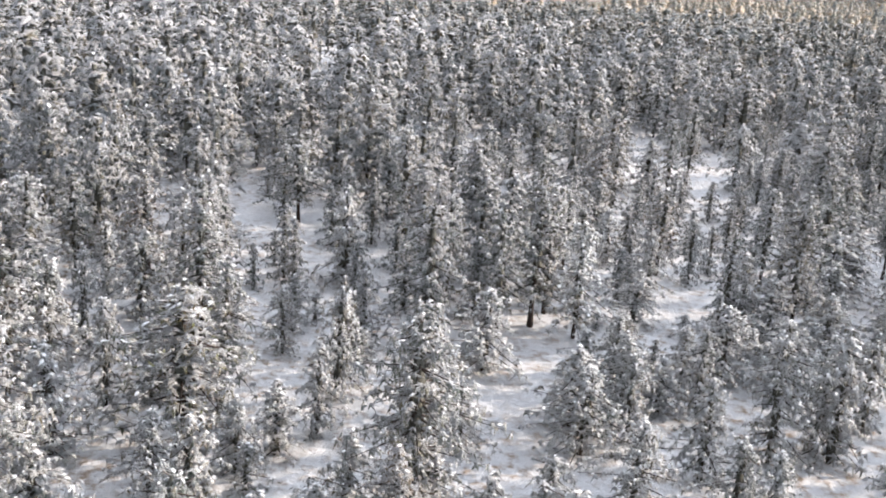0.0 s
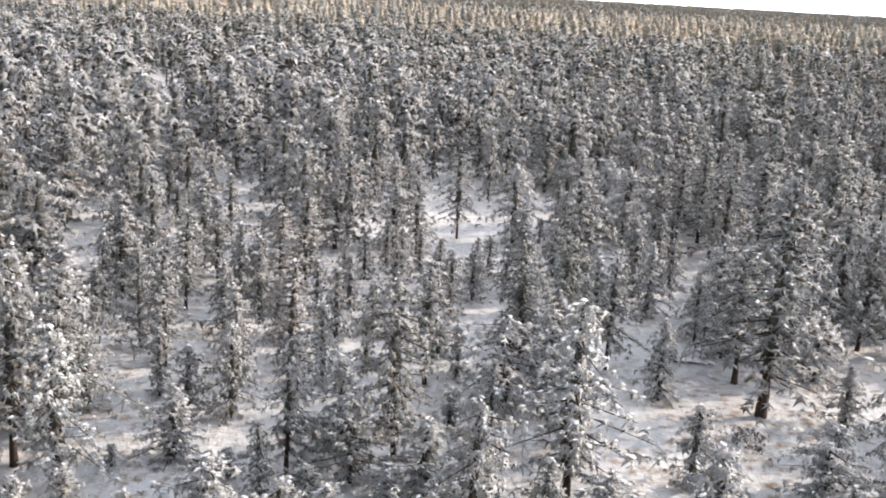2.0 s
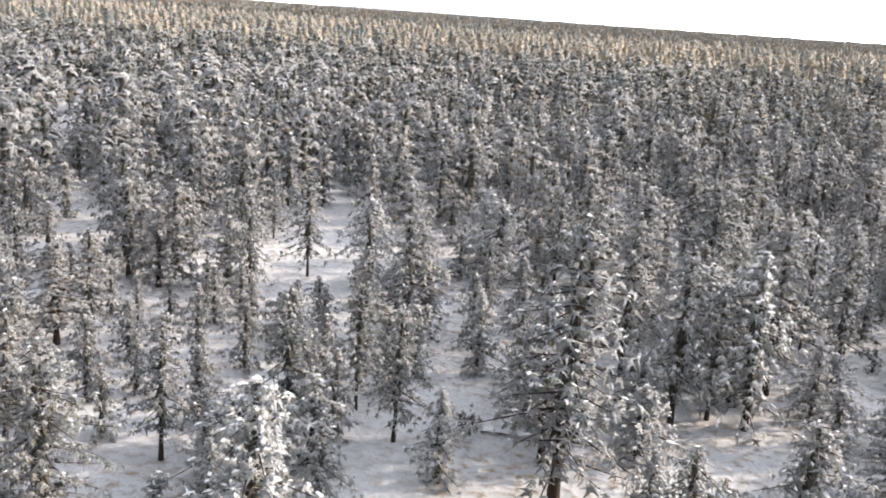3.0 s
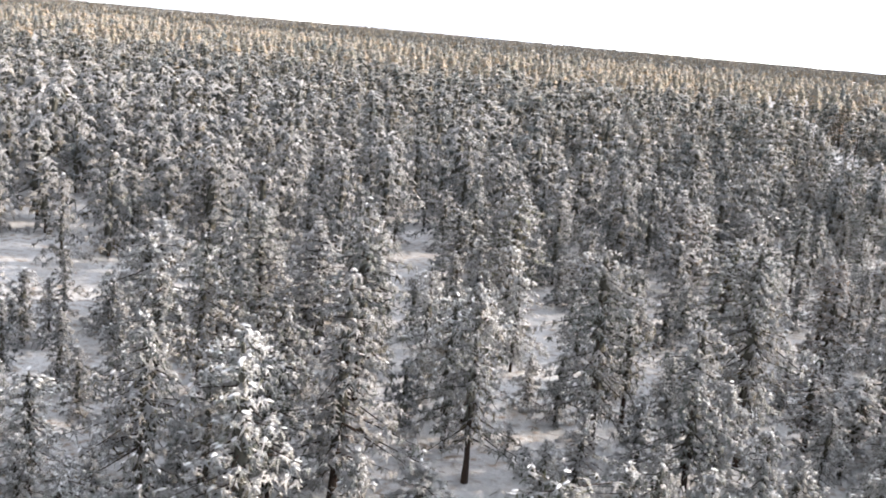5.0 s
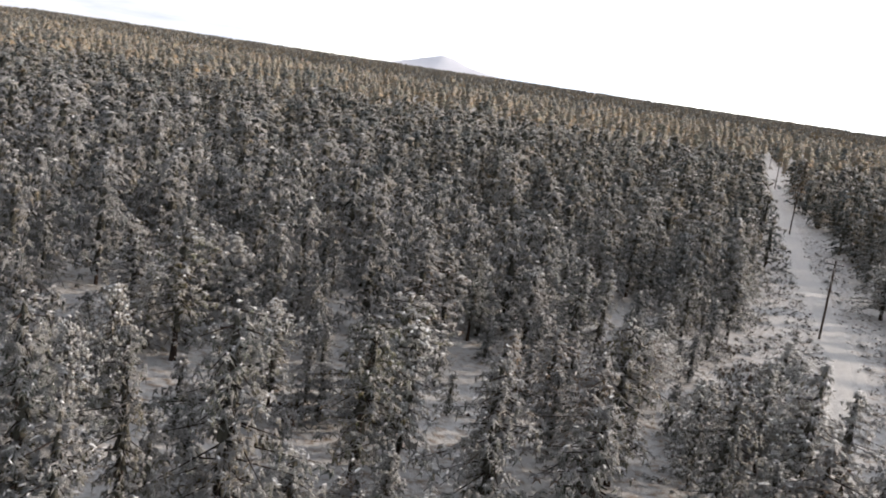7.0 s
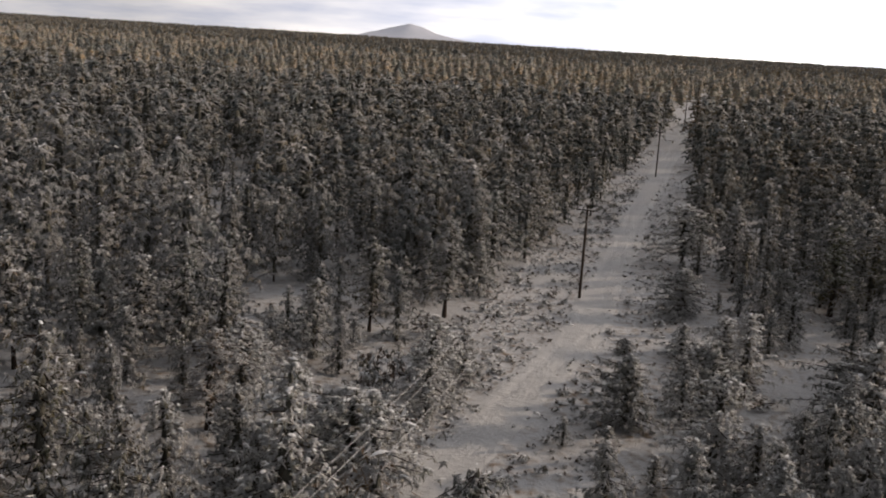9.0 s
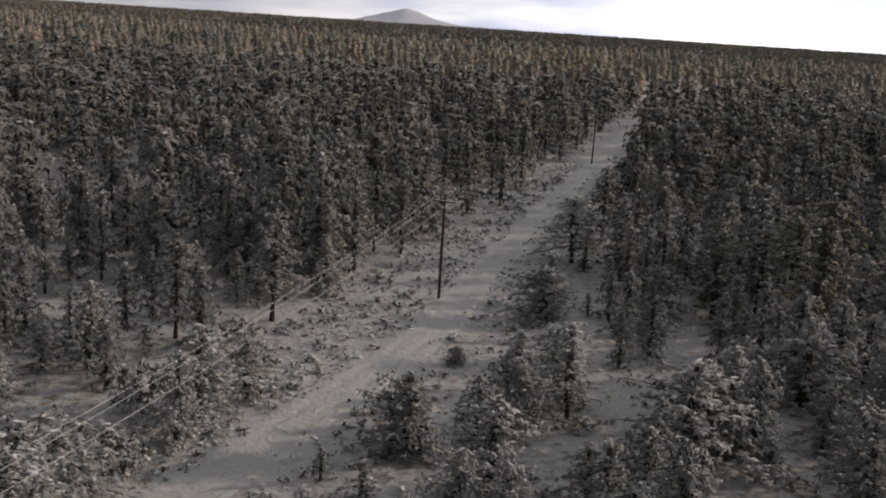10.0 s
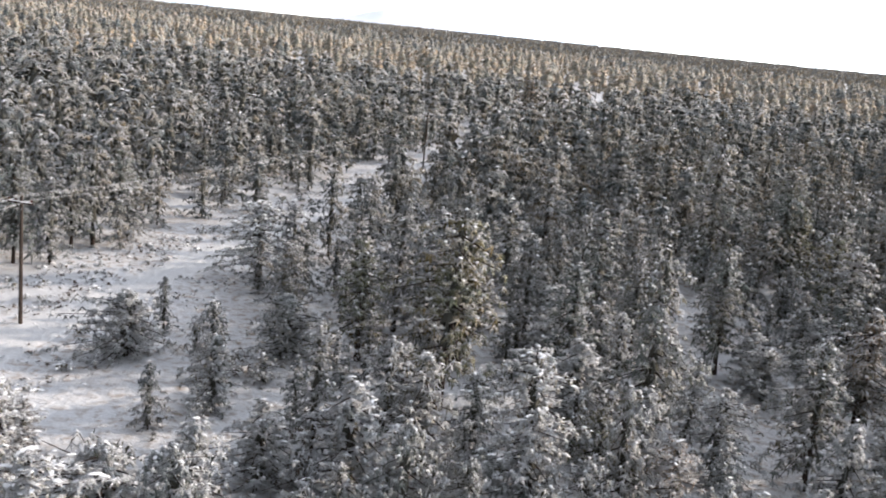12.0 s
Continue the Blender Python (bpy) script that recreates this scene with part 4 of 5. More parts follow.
plant_stand("F", [
    (77.0, 107.1, 8.2, 3.6),
    (78.6, 114.7, 7.9, 4.1),
    (78.7, 120.3, 7.5, 3.4),
    (82.6, 103.7, 5.9, 3.1),
    (84.0, 120.4, 7.0, 3.3),
    (84.5, 114.3, 7.9, 3.4),
    (86.8, 108.2, 5.2, 2.9),
    (86.8, 124.2, 5.1, 2.5),
    (88.1, 133.4, 7.4, 3.7),
    (88.6, 119.9, 5.4, 2.7),
    (89.7, 112.3, 5.3, 2.6),
    (94.7, 132.8, 7.4, 3.6),
    (94.9, 139.1, 8.5, 3.8),
    (96.0, 128.9, 6.9, 3.0),
    (96.8, 149.1, 8.0, 3.8),
    (97.4, 112.0, 5.4, 2.9),
    (98.5, 125.4, 5.4, 2.4),
    (99.0, 119.0, 7.4, 3.3),
    (100.0, 141.7, 5.2, 2.4),
    (103.9, 142.3, 6.7, 3.4),
])
plant_stand("F", [
    (104.0, 128.7, 8.8, 4.7),
    (104.4, 147.6, 8.6, 4.1),
])
plant_stand("Y", [
    (-177.9, -33.7, 4.5, 1.8),
    (-177.5, -26.5, 3.6, 1.5),
    (-172.3, -63.1, 2.1, 1.9),
    (-171.1, -40.4, 2.8, 1.9),
    (-170.4, -59.5, 3.0, 1.9),
    (-170.2, -69.2, 3.2, 1.9),
    (-169.0, -38.4, 3.6, 1.8),
    (-166.3, -48.2, 2.8, 2.4),
    (-160.5, -4.6, 2.4, 1.5),
    (-159.6, -15.6, 2.0, 2.2),
    (-153.8, 15.2, 2.4, 1.6),
    (-152.7, -67.7, 3.1, 2.4),
    (-149.0, -46.6, 3.6, 2.8),
    (-148.0, 22.9, 3.2, 2.2),
    (-147.1, -36.2, 1.6, 1.7),
    (-144.6, -72.3, 3.8, 1.9),
    (-143.4, -44.4, 2.6, 1.8),
    (-140.6, -55.5, 2.2, 2.1),
    (-139.6, -36.6, 2.2, 1.5),
    (-139.0, -65.1, 3.4, 2.2),
])
plant_stand("Y", [
    (-129.6, -39.5, 3.3, 3.5),
    (-126.3, -26.7, 3.1, 2.2),
    (-126.2, -17.4, 4.4, 2.1),
    (-124.0, -29.5, 3.0, 2.1),
    (-117.7, 28.0, 3.3, 1.7),
    (-104.8, 15.6, 2.7, 1.8),
    (-73.5, 14.8, 2.0, 1.1),
    (-72.4, 10.2, 2.4, 1.6),
    (-69.8, 1.8, 1.7, 1.4),
    (-63.7, 19.3, 3.6, 2.0),
    (-61.4, 17.8, 2.1, 2.0),
    (-53.9, 17.8, 2.7, 2.1),
    (-53.8, 106.5, 2.1, 1.8),
    (-52.8, 27.8, 3.7, 2.0),
    (-49.1, 16.5, 2.5, 1.9),
    (-48.4, 53.0, 3.9, 2.1),
    (-48.3, 9.5, 3.6, 1.5),
    (-47.5, 27.9, 3.0, 3.1),
    (-46.8, 75.3, 2.2, 1.2),
    (-45.5, 30.6, 1.7, 1.4),
])
plant_stand("Y", [
    (-45.1, 42.2, 4.0, 1.9),
    (-37.0, 72.2, 2.0, 1.6),
    (-33.7, 31.9, 2.4, 1.8),
    (-31.7, 35.3, 3.0, 1.6),
    (-24.8, 86.1, 2.9, 2.8),
    (-5.4, 65.5, 2.4, 1.2),
    (-2.4, 63.5, 2.8, 1.9),
    (0.5, 58.5, 2.9, 2.4),
    (12.3, 47.0, 3.9, 1.8),
    (13.2, 69.7, 2.7, 1.6),
    (13.6, 110.9, 2.4, 1.4),
    (19.8, 84.2, 3.2, 5.3),
    (20.7, 59.7, 2.5, 1.9),
    (20.8, 105.5, 2.6, 4.6),
    (23.9, 92.1, 2.9, 1.7),
    (24.2, 72.6, 3.2, 2.6),
    (33.1, 87.6, 3.3, 1.5),
    (38.8, 182.2, 2.4, 1.7),
    (40.3, 112.8, 2.9, 1.9),
    (45.4, 182.6, 3.0, 1.7),
])
plant_stand("Y", [
    (57.2, 107.9, 3.3, 4.7),
    (62.5, 144.5, 3.7, 1.8),
    (66.6, 122.1, 2.2, 1.5),
    (81.3, 200.4, 3.4, 1.6),
    (86.7, 201.0, 2.7, 2.1),
    (94.9, 181.5, 3.4, 2.0),
])
plant_stand("J", [
    (-134.1, -40.0, 3.2, 3.0),
    (-20.5, 58.9, 5.5, 7.5),
    (-0.3, 70.5, 6.1, 4.7),
    (1.2, 91.0, 1.8, 1.6),
    (6.3, 75.9, 6.0, 5.1),
    (8.7, 107.8, 5.7, 5.8),
    (20.0, 76.2, 7.1, 7.0),
    (20.9, 111.5, 5.7, 4.9),
])
plant_stand("B", [
    (-191.4, -59.8, 13.0, 5.5),
    (-188.3, -31.4, 9.5, 4.3),
    (-160.9, -79.9, 9.4, 3.9),
    (-143.9, -0.1, 9.2, 4.3),
    (-141.5, 18.9, 8.1, 6.7),
    (-139.3, -18.7, 9.2, 3.5),
    (-53.8, 68.6, 12.8, 6.2),
    (-50.5, 21.0, 7.3, 4.1),
    (-48.0, 3.4, 8.8, 4.3),
    (-44.0, 39.9, 11.8, 4.5),
    (-40.1, 54.3, 9.1, 4.1),
    (-37.3, 38.8, 11.5, 4.9),
    (-31.5, 62.6, 7.8, 5.2),
    (-24.9, 26.3, 12.1, 5.1),
    (-21.4, 21.3, 12.9, 5.4),
    (-14.5, 31.4, 13.0, 5.5),
    (10.2, 87.6, 4.0, 4.1),
    (34.4, 66.9, 9.9, 4.8),
    (41.2, 321.0, 16.5, 6.3),
    (49.8, 86.2, 7.3, 4.2),
])
plant_stand("B", [
    (67.1, 106.9, 11.3, 4.7),
    (84.2, 136.9, 10.2, 4.3),
    (86.6, 162.7, 9.4, 4.3),
])
plant_stand("O", [
    (-201.6, -38.8, 12.5, 5.2),
    (-175.4, -64.1, 11.0, 6.0),
    (-74.1, 55.7, 12.9, 5.4),
    (-71.7, -15.7, 12.4, 5.2),
    (-62.5, 46.8, 8.4, 3.2),
    (-53.2, 34.8, 12.3, 5.2),
    (-52.5, 46.1, 11.8, 5.6),
    (-34.9, 43.7, 13.0, 4.9),
    (-19.1, 26.3, 10.6, 5.1),
    (27.0, 113.3, 11.4, 4.4),
    (32.1, 116.4, 10.2, 4.4),
    (34.8, 104.6, 15.8, 6.0),
    (35.4, 115.5, 13.4, 5.6),
    (46.1, 94.3, 6.8, 3.4),
    (73.0, 137.2, 12.0, 5.0),
    (73.2, 110.9, 9.5, 4.0),
    (75.5, 161.3, 11.0, 4.6),
    (80.3, 134.3, 10.5, 4.6),
])

# smaller trees at the back of the near forest, joined
STAND_SPOTS = [
    (-205.0, -78.2, 7.2, 3.4),
    (-204.4, -49.1, 5.6, 2.4),
    (-204.2, -43.3, 5.3, 2.3),
    (-204.0, -58.5, 7.8, 3.7),
    (-202.7, -69.6, 5.6, 2.7),
    (-202.2, -46.0, 5.6, 2.9),
    (-201.9, -74.8, 8.5, 4.1),
    (-199.7, -35.2, 7.6, 4.3),
    (-198.8, -43.9, 7.9, 3.3),
    (-198.3, -70.3, 6.5, 3.4),
    (-198.0, -58.2, 7.6, 4.0),
    (-194.9, -64.8, 6.5, 3.5),
    (-194.3, -42.4, 6.0, 2.7),
    (-193.8, -55.3, 5.3, 2.6),
    (-192.9, -50.6, 4.5, 3.6),
    (-191.9, -44.9, 5.3, 2.4),
    (-190.7, -27.6, 8.1, 3.5),
    (-190.2, -56.1, 6.2, 3.3),
    (-188.2, -35.2, 5.5, 3.4),
    (-186.9, -50.3, 8.3, 3.7),
    (-183.7, -20.7, 4.7, 4.2),
    (-182.8, -29.4, 8.0, 3.4),
    (-180.6, -51.0, 5.6, 3.3),
    (-180.4, -42.7, 7.7, 4.1),
]
STAND_SPOTS += [
    (-179.1, -58.4, 6.3, 2.9),
    (-178.2, -54.1, 5.5, 2.6),
    (-176.2, -50.0, 5.9, 3.1),
    (-175.9, -29.9, 7.2, 3.5),
    (-173.9, -35.6, 7.7, 3.3),
    (-173.3, -18.3, 6.0, 2.7),
    (-172.5, -42.9, 5.0, 2.8),
    (-172.3, -13.5, 7.6, 3.8),
    (-170.8, -21.6, 5.6, 2.4),
    (-169.2, -16.6, 7.3, 3.4),
    (-168.5, -35.4, 6.0, 2.6),
    (-167.5, -50.6, 6.0, 3.0),
    (-166.5, -45.5, 6.7, 3.8),
    (-165.8, -25.1, 5.5, 2.5),
    (-165.6, -8.0, 5.3, 2.3),
    (-164.1, -35.4, 5.6, 2.7),
    (-163.9, -15.9, 6.2, 4.0),
    (-162.1, -8.5, 6.2, 3.7),
    (-161.4, -13.5, 5.6, 4.0),
    (-160.1, -22.2, 6.0, 2.9),
    (-158.5, -2.1, 8.3, 5.1),
    (-157.8, -35.9, 7.4, 3.8),
    (-157.7, -9.0, 7.9, 3.3),
    (-157.0, -12.7, 5.6, 2.4),
]
STAND_SPOTS += [
    (-156.6, -19.5, 8.5, 4.0),
    (-153.8, -3.4, 6.2, 4.4),
    (-153.2, -9.3, 7.0, 3.1),
    (-151.7, -28.4, 6.4, 3.4),
    (-148.0, 1.2, 4.8, 3.9),
    (-147.6, -25.1, 5.1, 2.5),
    (-147.1, -2.6, 7.7, 4.1),
    (-147.0, 6.2, 4.8, 4.4),
    (-146.5, -11.5, 6.7, 3.7),
    (-144.5, -6.2, 7.5, 4.3),
    (-144.5, -28.4, 5.5, 3.8),
    (-142.7, -22.1, 6.0, 2.8),
    (-142.5, 8.5, 5.9, 2.8),
    (-141.7, -11.7, 5.7, 3.3),
    (-139.7, -15.3, 5.0, 2.7),
    (-139.6, -4.2, 5.2, 2.3),
    (-138.3, 3.6, 5.8, 2.5),
    (-136.8, -2.5, 5.5, 3.4),
    (-136.8, -11.1, 6.7, 3.3),
    (-136.7, 7.7, 5.3, 2.5),
    (-135.0, 13.7, 5.2, 2.9),
    (-134.0, -8.6, 5.1, 2.6),
    (-133.5, -16.7, 5.4, 2.8),
    (-133.1, 4.2, 5.4, 2.5),
]
STAND_SPOTS += [
    (-133.0, 9.2, 5.6, 2.7),
    (-131.3, 12.4, 5.3, 3.1),
    (-129.6, -7.4, 5.1, 2.6),
    (-128.9, 6.4, 5.4, 2.8),
    (-127.9, -13.2, 6.0, 3.0),
    (-127.4, -1.6, 6.4, 3.6),
    (-125.4, 3.1, 5.3, 3.6),
    (-125.1, 8.1, 5.3, 2.3),
    (-123.8, 12.2, 4.7, 3.3),
    (-122.1, 5.2, 5.7, 2.7),
    (-121.2, -6.2, 5.0, 4.3),
    (-120.9, -1.2, 5.2, 3.3),
    (-120.7, -10.2, 6.0, 2.6),
    (-120.1, 23.0, 5.2, 2.4),
    (-119.9, 18.0, 6.3, 3.3),
    (-118.1, -13.1, 6.7, 3.3),
    (-116.8, 13.7, 6.4, 3.7),
    (-116.0, 1.5, 5.9, 3.0),
    (-115.2, 25.4, 7.0, 4.3),
    (-115.0, -4.6, 5.5, 3.0),
    (-114.8, 29.4, 5.4, 2.3),
    (-114.3, 20.0, 5.8, 3.0),
    (-113.5, 11.2, 6.3, 4.1),
    (-111.2, 33.8, 5.2, 2.9),
]
STAND_SPOTS += [
    (-109.0, 7.6, 7.2, 3.3),
    (-108.0, 16.7, 6.5, 3.3),
    (-107.9, 26.8, 6.5, 3.0),
    (-104.6, 20.2, 6.4, 3.5),
    (-104.5, 11.9, 5.5, 3.0),
    (-102.4, 36.5, 7.1, 4.1),
    (-102.0, 26.6, 5.7, 2.4),
    (-99.9, 8.5, 7.2, 4.1),
    (-98.4, 42.3, 7.3, 4.1),
    (-96.0, 22.1, 5.5, 2.6),
    (-95.8, 39.6, 5.0, 4.4),
    (-92.7, 34.9, 6.9, 2.9),
    (-91.6, 16.2, 5.0, 4.1),
    (-90.6, 20.0, 5.2, 3.5),
    (-89.2, 34.4, 5.5, 2.6),
    (-87.2, 37.3, 5.9, 3.1),
    (-87.1, 17.3, 5.2, 2.4),
    (-86.2, 12.0, 7.6, 3.3),
    (-86.1, 27.6, 7.1, 3.0),
    (-85.2, 31.5, 5.2, 2.6),
    (-83.3, 39.8, 6.8, 3.4),
    (-82.0, 54.5, 5.6, 3.1),
    (-81.5, 16.8, 5.6, 2.9),
    (-81.0, 50.2, 4.8, 4.2),
]
STAND_SPOTS += [
    (-80.9, 22.2, 5.2, 2.2),
    (-79.9, 43.4, 8.6, 4.8),
    (-79.1, 37.7, 6.8, 3.5),
    (-77.9, 32.1, 4.6, 4.1),
    (-76.6, 50.7, 5.2, 2.3),
    (-76.3, 46.0, 5.4, 3.3),
    (-74.6, 60.5, 6.0, 3.4),
    (-71.3, 66.1, 6.4, 3.9),
    (-68.5, 58.6, 5.8, 3.3),
    (-67.4, 47.9, 5.2, 2.3),
    (-67.3, 38.8, 6.3, 3.5),
    (-66.9, 62.0, 5.5, 2.5),
    (-65.7, 51.1, 7.0, 2.9),
    (-65.2, 28.2, 5.3, 2.6),
    (-64.7, 69.1, 7.1, 3.3),
    (-64.1, 42.2, 7.9, 3.7),
    (-64.0, 32.0, 5.7, 2.7),
    (-63.1, 63.8, 5.8, 2.8),
    (-62.0, 59.5, 5.5, 2.7),
    (-60.4, 56.2, 5.6, 2.9),
    (-60.3, 50.4, 5.0, 2.7),
    (-58.5, 75.4, 5.2, 3.6),
    (-58.2, 64.3, 5.3, 2.9),
    (-58.1, 45.9, 5.2, 4.3),
]
STAND_SPOTS += [
    (-57.8, 32.3, 5.8, 2.6),
    (-55.4, 53.5, 6.4, 4.1),
    (-54.9, 61.2, 8.4, 4.2),
    (-54.1, 40.5, 5.4, 2.5),
    (-52.8, 78.4, 5.1, 2.3),
    (-52.2, 64.4, 5.6, 2.9),
    (-50.4, 60.7, 5.6, 2.6),
    (-46.6, 72.3, 5.3, 2.4),
    (-44.0, 64.1, 5.9, 2.5),
    (-43.5, 67.4, 5.6, 2.5),
    (-42.0, 57.6, 6.0, 3.1),
    (-41.4, 71.4, 6.4, 3.7),
    (-40.2, 63.9, 5.1, 2.8),
    (-39.6, 47.6, 7.3, 3.5),
    (-38.7, 80.5, 5.2, 2.8),
    (-38.2, 59.9, 7.8, 3.3),
    (-37.8, 90.2, 7.2, 3.9),
    (-36.7, 84.8, 6.8, 3.4),
    (-35.8, 55.2, 8.4, 3.6),
    (-35.1, 67.3, 5.7, 2.5),
    (-34.8, 113.0, 6.1, 3.5),
    (-32.2, 74.7, 4.9, 4.0),
    (-31.2, 85.2, 5.8, 2.5),
    (-29.7, 93.3, 6.3, 3.4),
]
STAND_SPOTS += [
    (-28.8, 58.1, 5.3, 2.6),
    (-28.6, 97.2, 6.4, 2.8),
    (-24.7, 77.6, 5.7, 3.3),
    (-24.7, 98.2, 7.7, 3.4),
    (-21.2, 89.3, 7.5, 3.9),
    (-20.0, 103.4, 5.7, 2.9),
    (-16.4, 119.6, 5.5, 2.7),
    (9.6, 114.3, 5.4, 2.3),
    (14.0, 129.9, 5.8, 2.5),
    (15.7, 94.2, 5.1, 2.6),
    (15.7, 109.6, 5.2, 2.7),
    (17.1, 103.9, 6.9, 3.5),
    (18.1, 132.3, 6.6, 3.1),
    (18.4, 121.7, 7.7, 4.5),
    (20.0, 117.1, 8.7, 3.8),
    (21.0, 134.5, 5.9, 2.6),
    (23.8, 124.7, 5.6, 2.6),
    (25.0, 97.8, 5.5, 2.3),
    (26.0, 127.4, 5.0, 2.4),
    (26.2, 134.6, 5.0, 4.1),
    (26.5, 105.3, 5.2, 2.7),
    (26.9, 117.3, 6.8, 3.7),
    (27.8, 100.9, 4.6, 3.4),
    (28.4, 108.9, 6.0, 2.6),
]
STAND_SPOTS += [
    (30.1, 129.0, 8.5, 4.9),
    (30.5, 140.4, 7.2, 3.2),
    (32.2, 101.1, 6.0, 2.6),
    (33.3, 110.3, 6.6, 3.0),
    (36.7, 126.3, 4.9, 3.4),
    (36.8, 133.7, 7.8, 3.6),
    (37.1, 143.4, 7.8, 3.3),
    (39.7, 136.1, 5.2, 2.3),
    (39.7, 117.8, 5.0, 2.1),
    (40.5, 121.2, 5.0, 3.6),
    (40.7, 146.0, 7.4, 3.7),
    (42.9, 133.1, 5.8, 3.3),
    (43.4, 142.9, 7.5, 3.3),
    (43.9, 123.6, 6.1, 3.6),
    (44.6, 139.4, 7.8, 3.8),
    (45.2, 146.6, 5.3, 3.3),
    (45.3, 155.4, 6.1, 3.3),
    (47.4, 115.0, 7.3, 3.5),
    (47.9, 123.8, 5.3, 2.5),
    (48.5, 119.4, 5.0, 2.7),
    (49.6, 134.7, 6.6, 3.4),
    (51.9, 119.1, 5.4, 2.5),
    (51.9, 148.9, 5.4, 2.7),
    (52.6, 137.5, 6.0, 2.6),
]
STAND_SPOTS += [
    (53.7, 134.0, 7.5, 3.2),
    (56.6, 148.5, 6.8, 3.7),
    (60.5, 134.3, 7.6, 3.7),
    (60.6, 130.3, 8.1, 3.7),
    (62.3, 125.1, 6.0, 2.9),
    (63.0, 139.7, 7.6, 3.3),
    (63.1, 154.2, 5.7, 2.4),
    (65.1, 167.3, 6.0, 3.7),
    (65.3, 130.2, 5.1, 2.9),
    (65.6, 150.2, 6.9, 4.8),
    (66.1, 143.7, 6.0, 2.7),
    (67.2, 158.2, 5.5, 2.7),
    (68.3, 164.7, 8.3, 4.2),
    (69.0, 140.4, 5.6, 3.1),
    (69.1, 132.1, 6.4, 3.0),
    (70.4, 171.9, 8.7, 4.8),
    (71.1, 146.1, 6.1, 4.0),
    (71.9, 149.7, 5.4, 2.4),
    (72.9, 140.8, 7.4, 3.7),
    (74.4, 133.1, 7.7, 3.8),
    (75.1, 175.5, 7.4, 3.3),
    (77.8, 139.6, 6.3, 4.5),
    (78.0, 148.5, 4.8, 4.2),
    (78.3, 178.8, 5.8, 3.1),
]
STAND_SPOTS += [
    (79.3, 163.2, 6.7, 3.3),
    (79.5, 172.8, 8.0, 3.4),
    (82.4, 183.6, 7.0, 3.8),
    (82.8, 153.8, 8.5, 3.6),
    (87.9, 186.3, 5.3, 2.7),
    (89.0, 148.2, 7.2, 3.3),
    (90.1, 167.1, 5.3, 4.0),
    (92.3, 183.1, 7.4, 3.6),
    (92.8, 156.3, 6.7, 4.4),
    (93.0, 186.8, 8.3, 3.5),
    (93.4, 191.3, 8.0, 3.5),
    (95.8, 177.8, 5.7, 4.2),
    (96.9, 155.1, 5.5, 2.8),
    (96.9, 167.1, 4.8, 3.5),
    (97.3, 189.1, 5.6, 2.7),
    (98.1, 173.1, 6.7, 4.5),
    (98.5, 193.2, 6.5, 3.8),
    (99.1, 180.4, 5.7, 4.0),
    (100.4, 155.0, 5.7, 2.6),
    (101.3, 198.2, 8.4, 3.5),
    (104.4, 179.7, 7.7, 3.3),
    (104.4, 191.4, 8.7, 4.0),
    (104.8, 159.4, 8.4, 3.9),
]

# ---- openings in the forest, as (x, y, radius along x, radius along y) ----
OPENINGS = []


def clear(x, y, rx, ry):
    OPENINGS.append((x, y, rx, ry))


clear(-169.4, 24.5, 2.2, 6.2)
clear(-166.7, 11.9, 1.8, 8)
clear(-163.4, 0.3, 1.8, 8)
clear(-160, -11.2, 1.8, 8)
clear(-129.7, 44.6, 6.3, 23.3)
clear(-128.8, 23, 5.1, 8)
clear(-127.8, 11, 5.1, 8)
clear(-127.4, 11.3, 1.6, 8)
clear(-126.8, -0.9, 5.1, 8)
clear(-126.8, 23.2, 1.6, 8)
clear(-126.1, 35.2, 1.6, 8)
clear(-125.5, 47.2, 1.6, 8)
clear(-125, 62.2, 2, 10)
clear(-121.7, 3.2, 4.4, 8)
clear(-120.5, 15.1, 4.4, 8)
clear(-119.2, 27.1, 4.4, 8)
clear(-118.3, 3.5, 1.3, 8)
clear(-118.3, 15.5, 1.3, 8)
clear(-118.3, 27.5, 1.3, 8)
clear(-118.3, 46.1, 1.7, 17.2)
clear(-118.2, 46.1, 5.5, 18.2)
clear(-116.4, 119.7, 1.5, 8)
clear(-114.1, 107.9, 1.5, 8)
clear(-111.8, 96.1, 1.5, 8)
clear(-109.5, 84.3, 1.5, 8)
clear(-107.2, 72.6, 1.5, 8)
clear(-88.8, 68.1, 3.4, 5.7)
clear(-86.3, 81.8, 1.8, 21)
clear(-85.6, 55.8, 2.7, 8)
clear(-84.8, 61.4, 1.5, 8)
clear(-82.9, 49.5, 1.5, 8)
clear(-81.8, 44.4, 2.7, 8)
clear(-81, 37.7, 1.5, 8)


def opening(x, y):
    best = 9.0
    for ox, oy, rx, ry in OPENINGS:
        best = min(best, math.hypot((x - ox) / rx, (y - oy) / ry) * 1.25)
    return best


NEAR_DEEP = 118.0


def in_near(x, y):
    """The strip of forest that lies just ahead of the flight line."""
    line = -120 + (x + 158) * 0.768
    return -200 < x < 105 and 34 < y - line < NEAR_DEEP


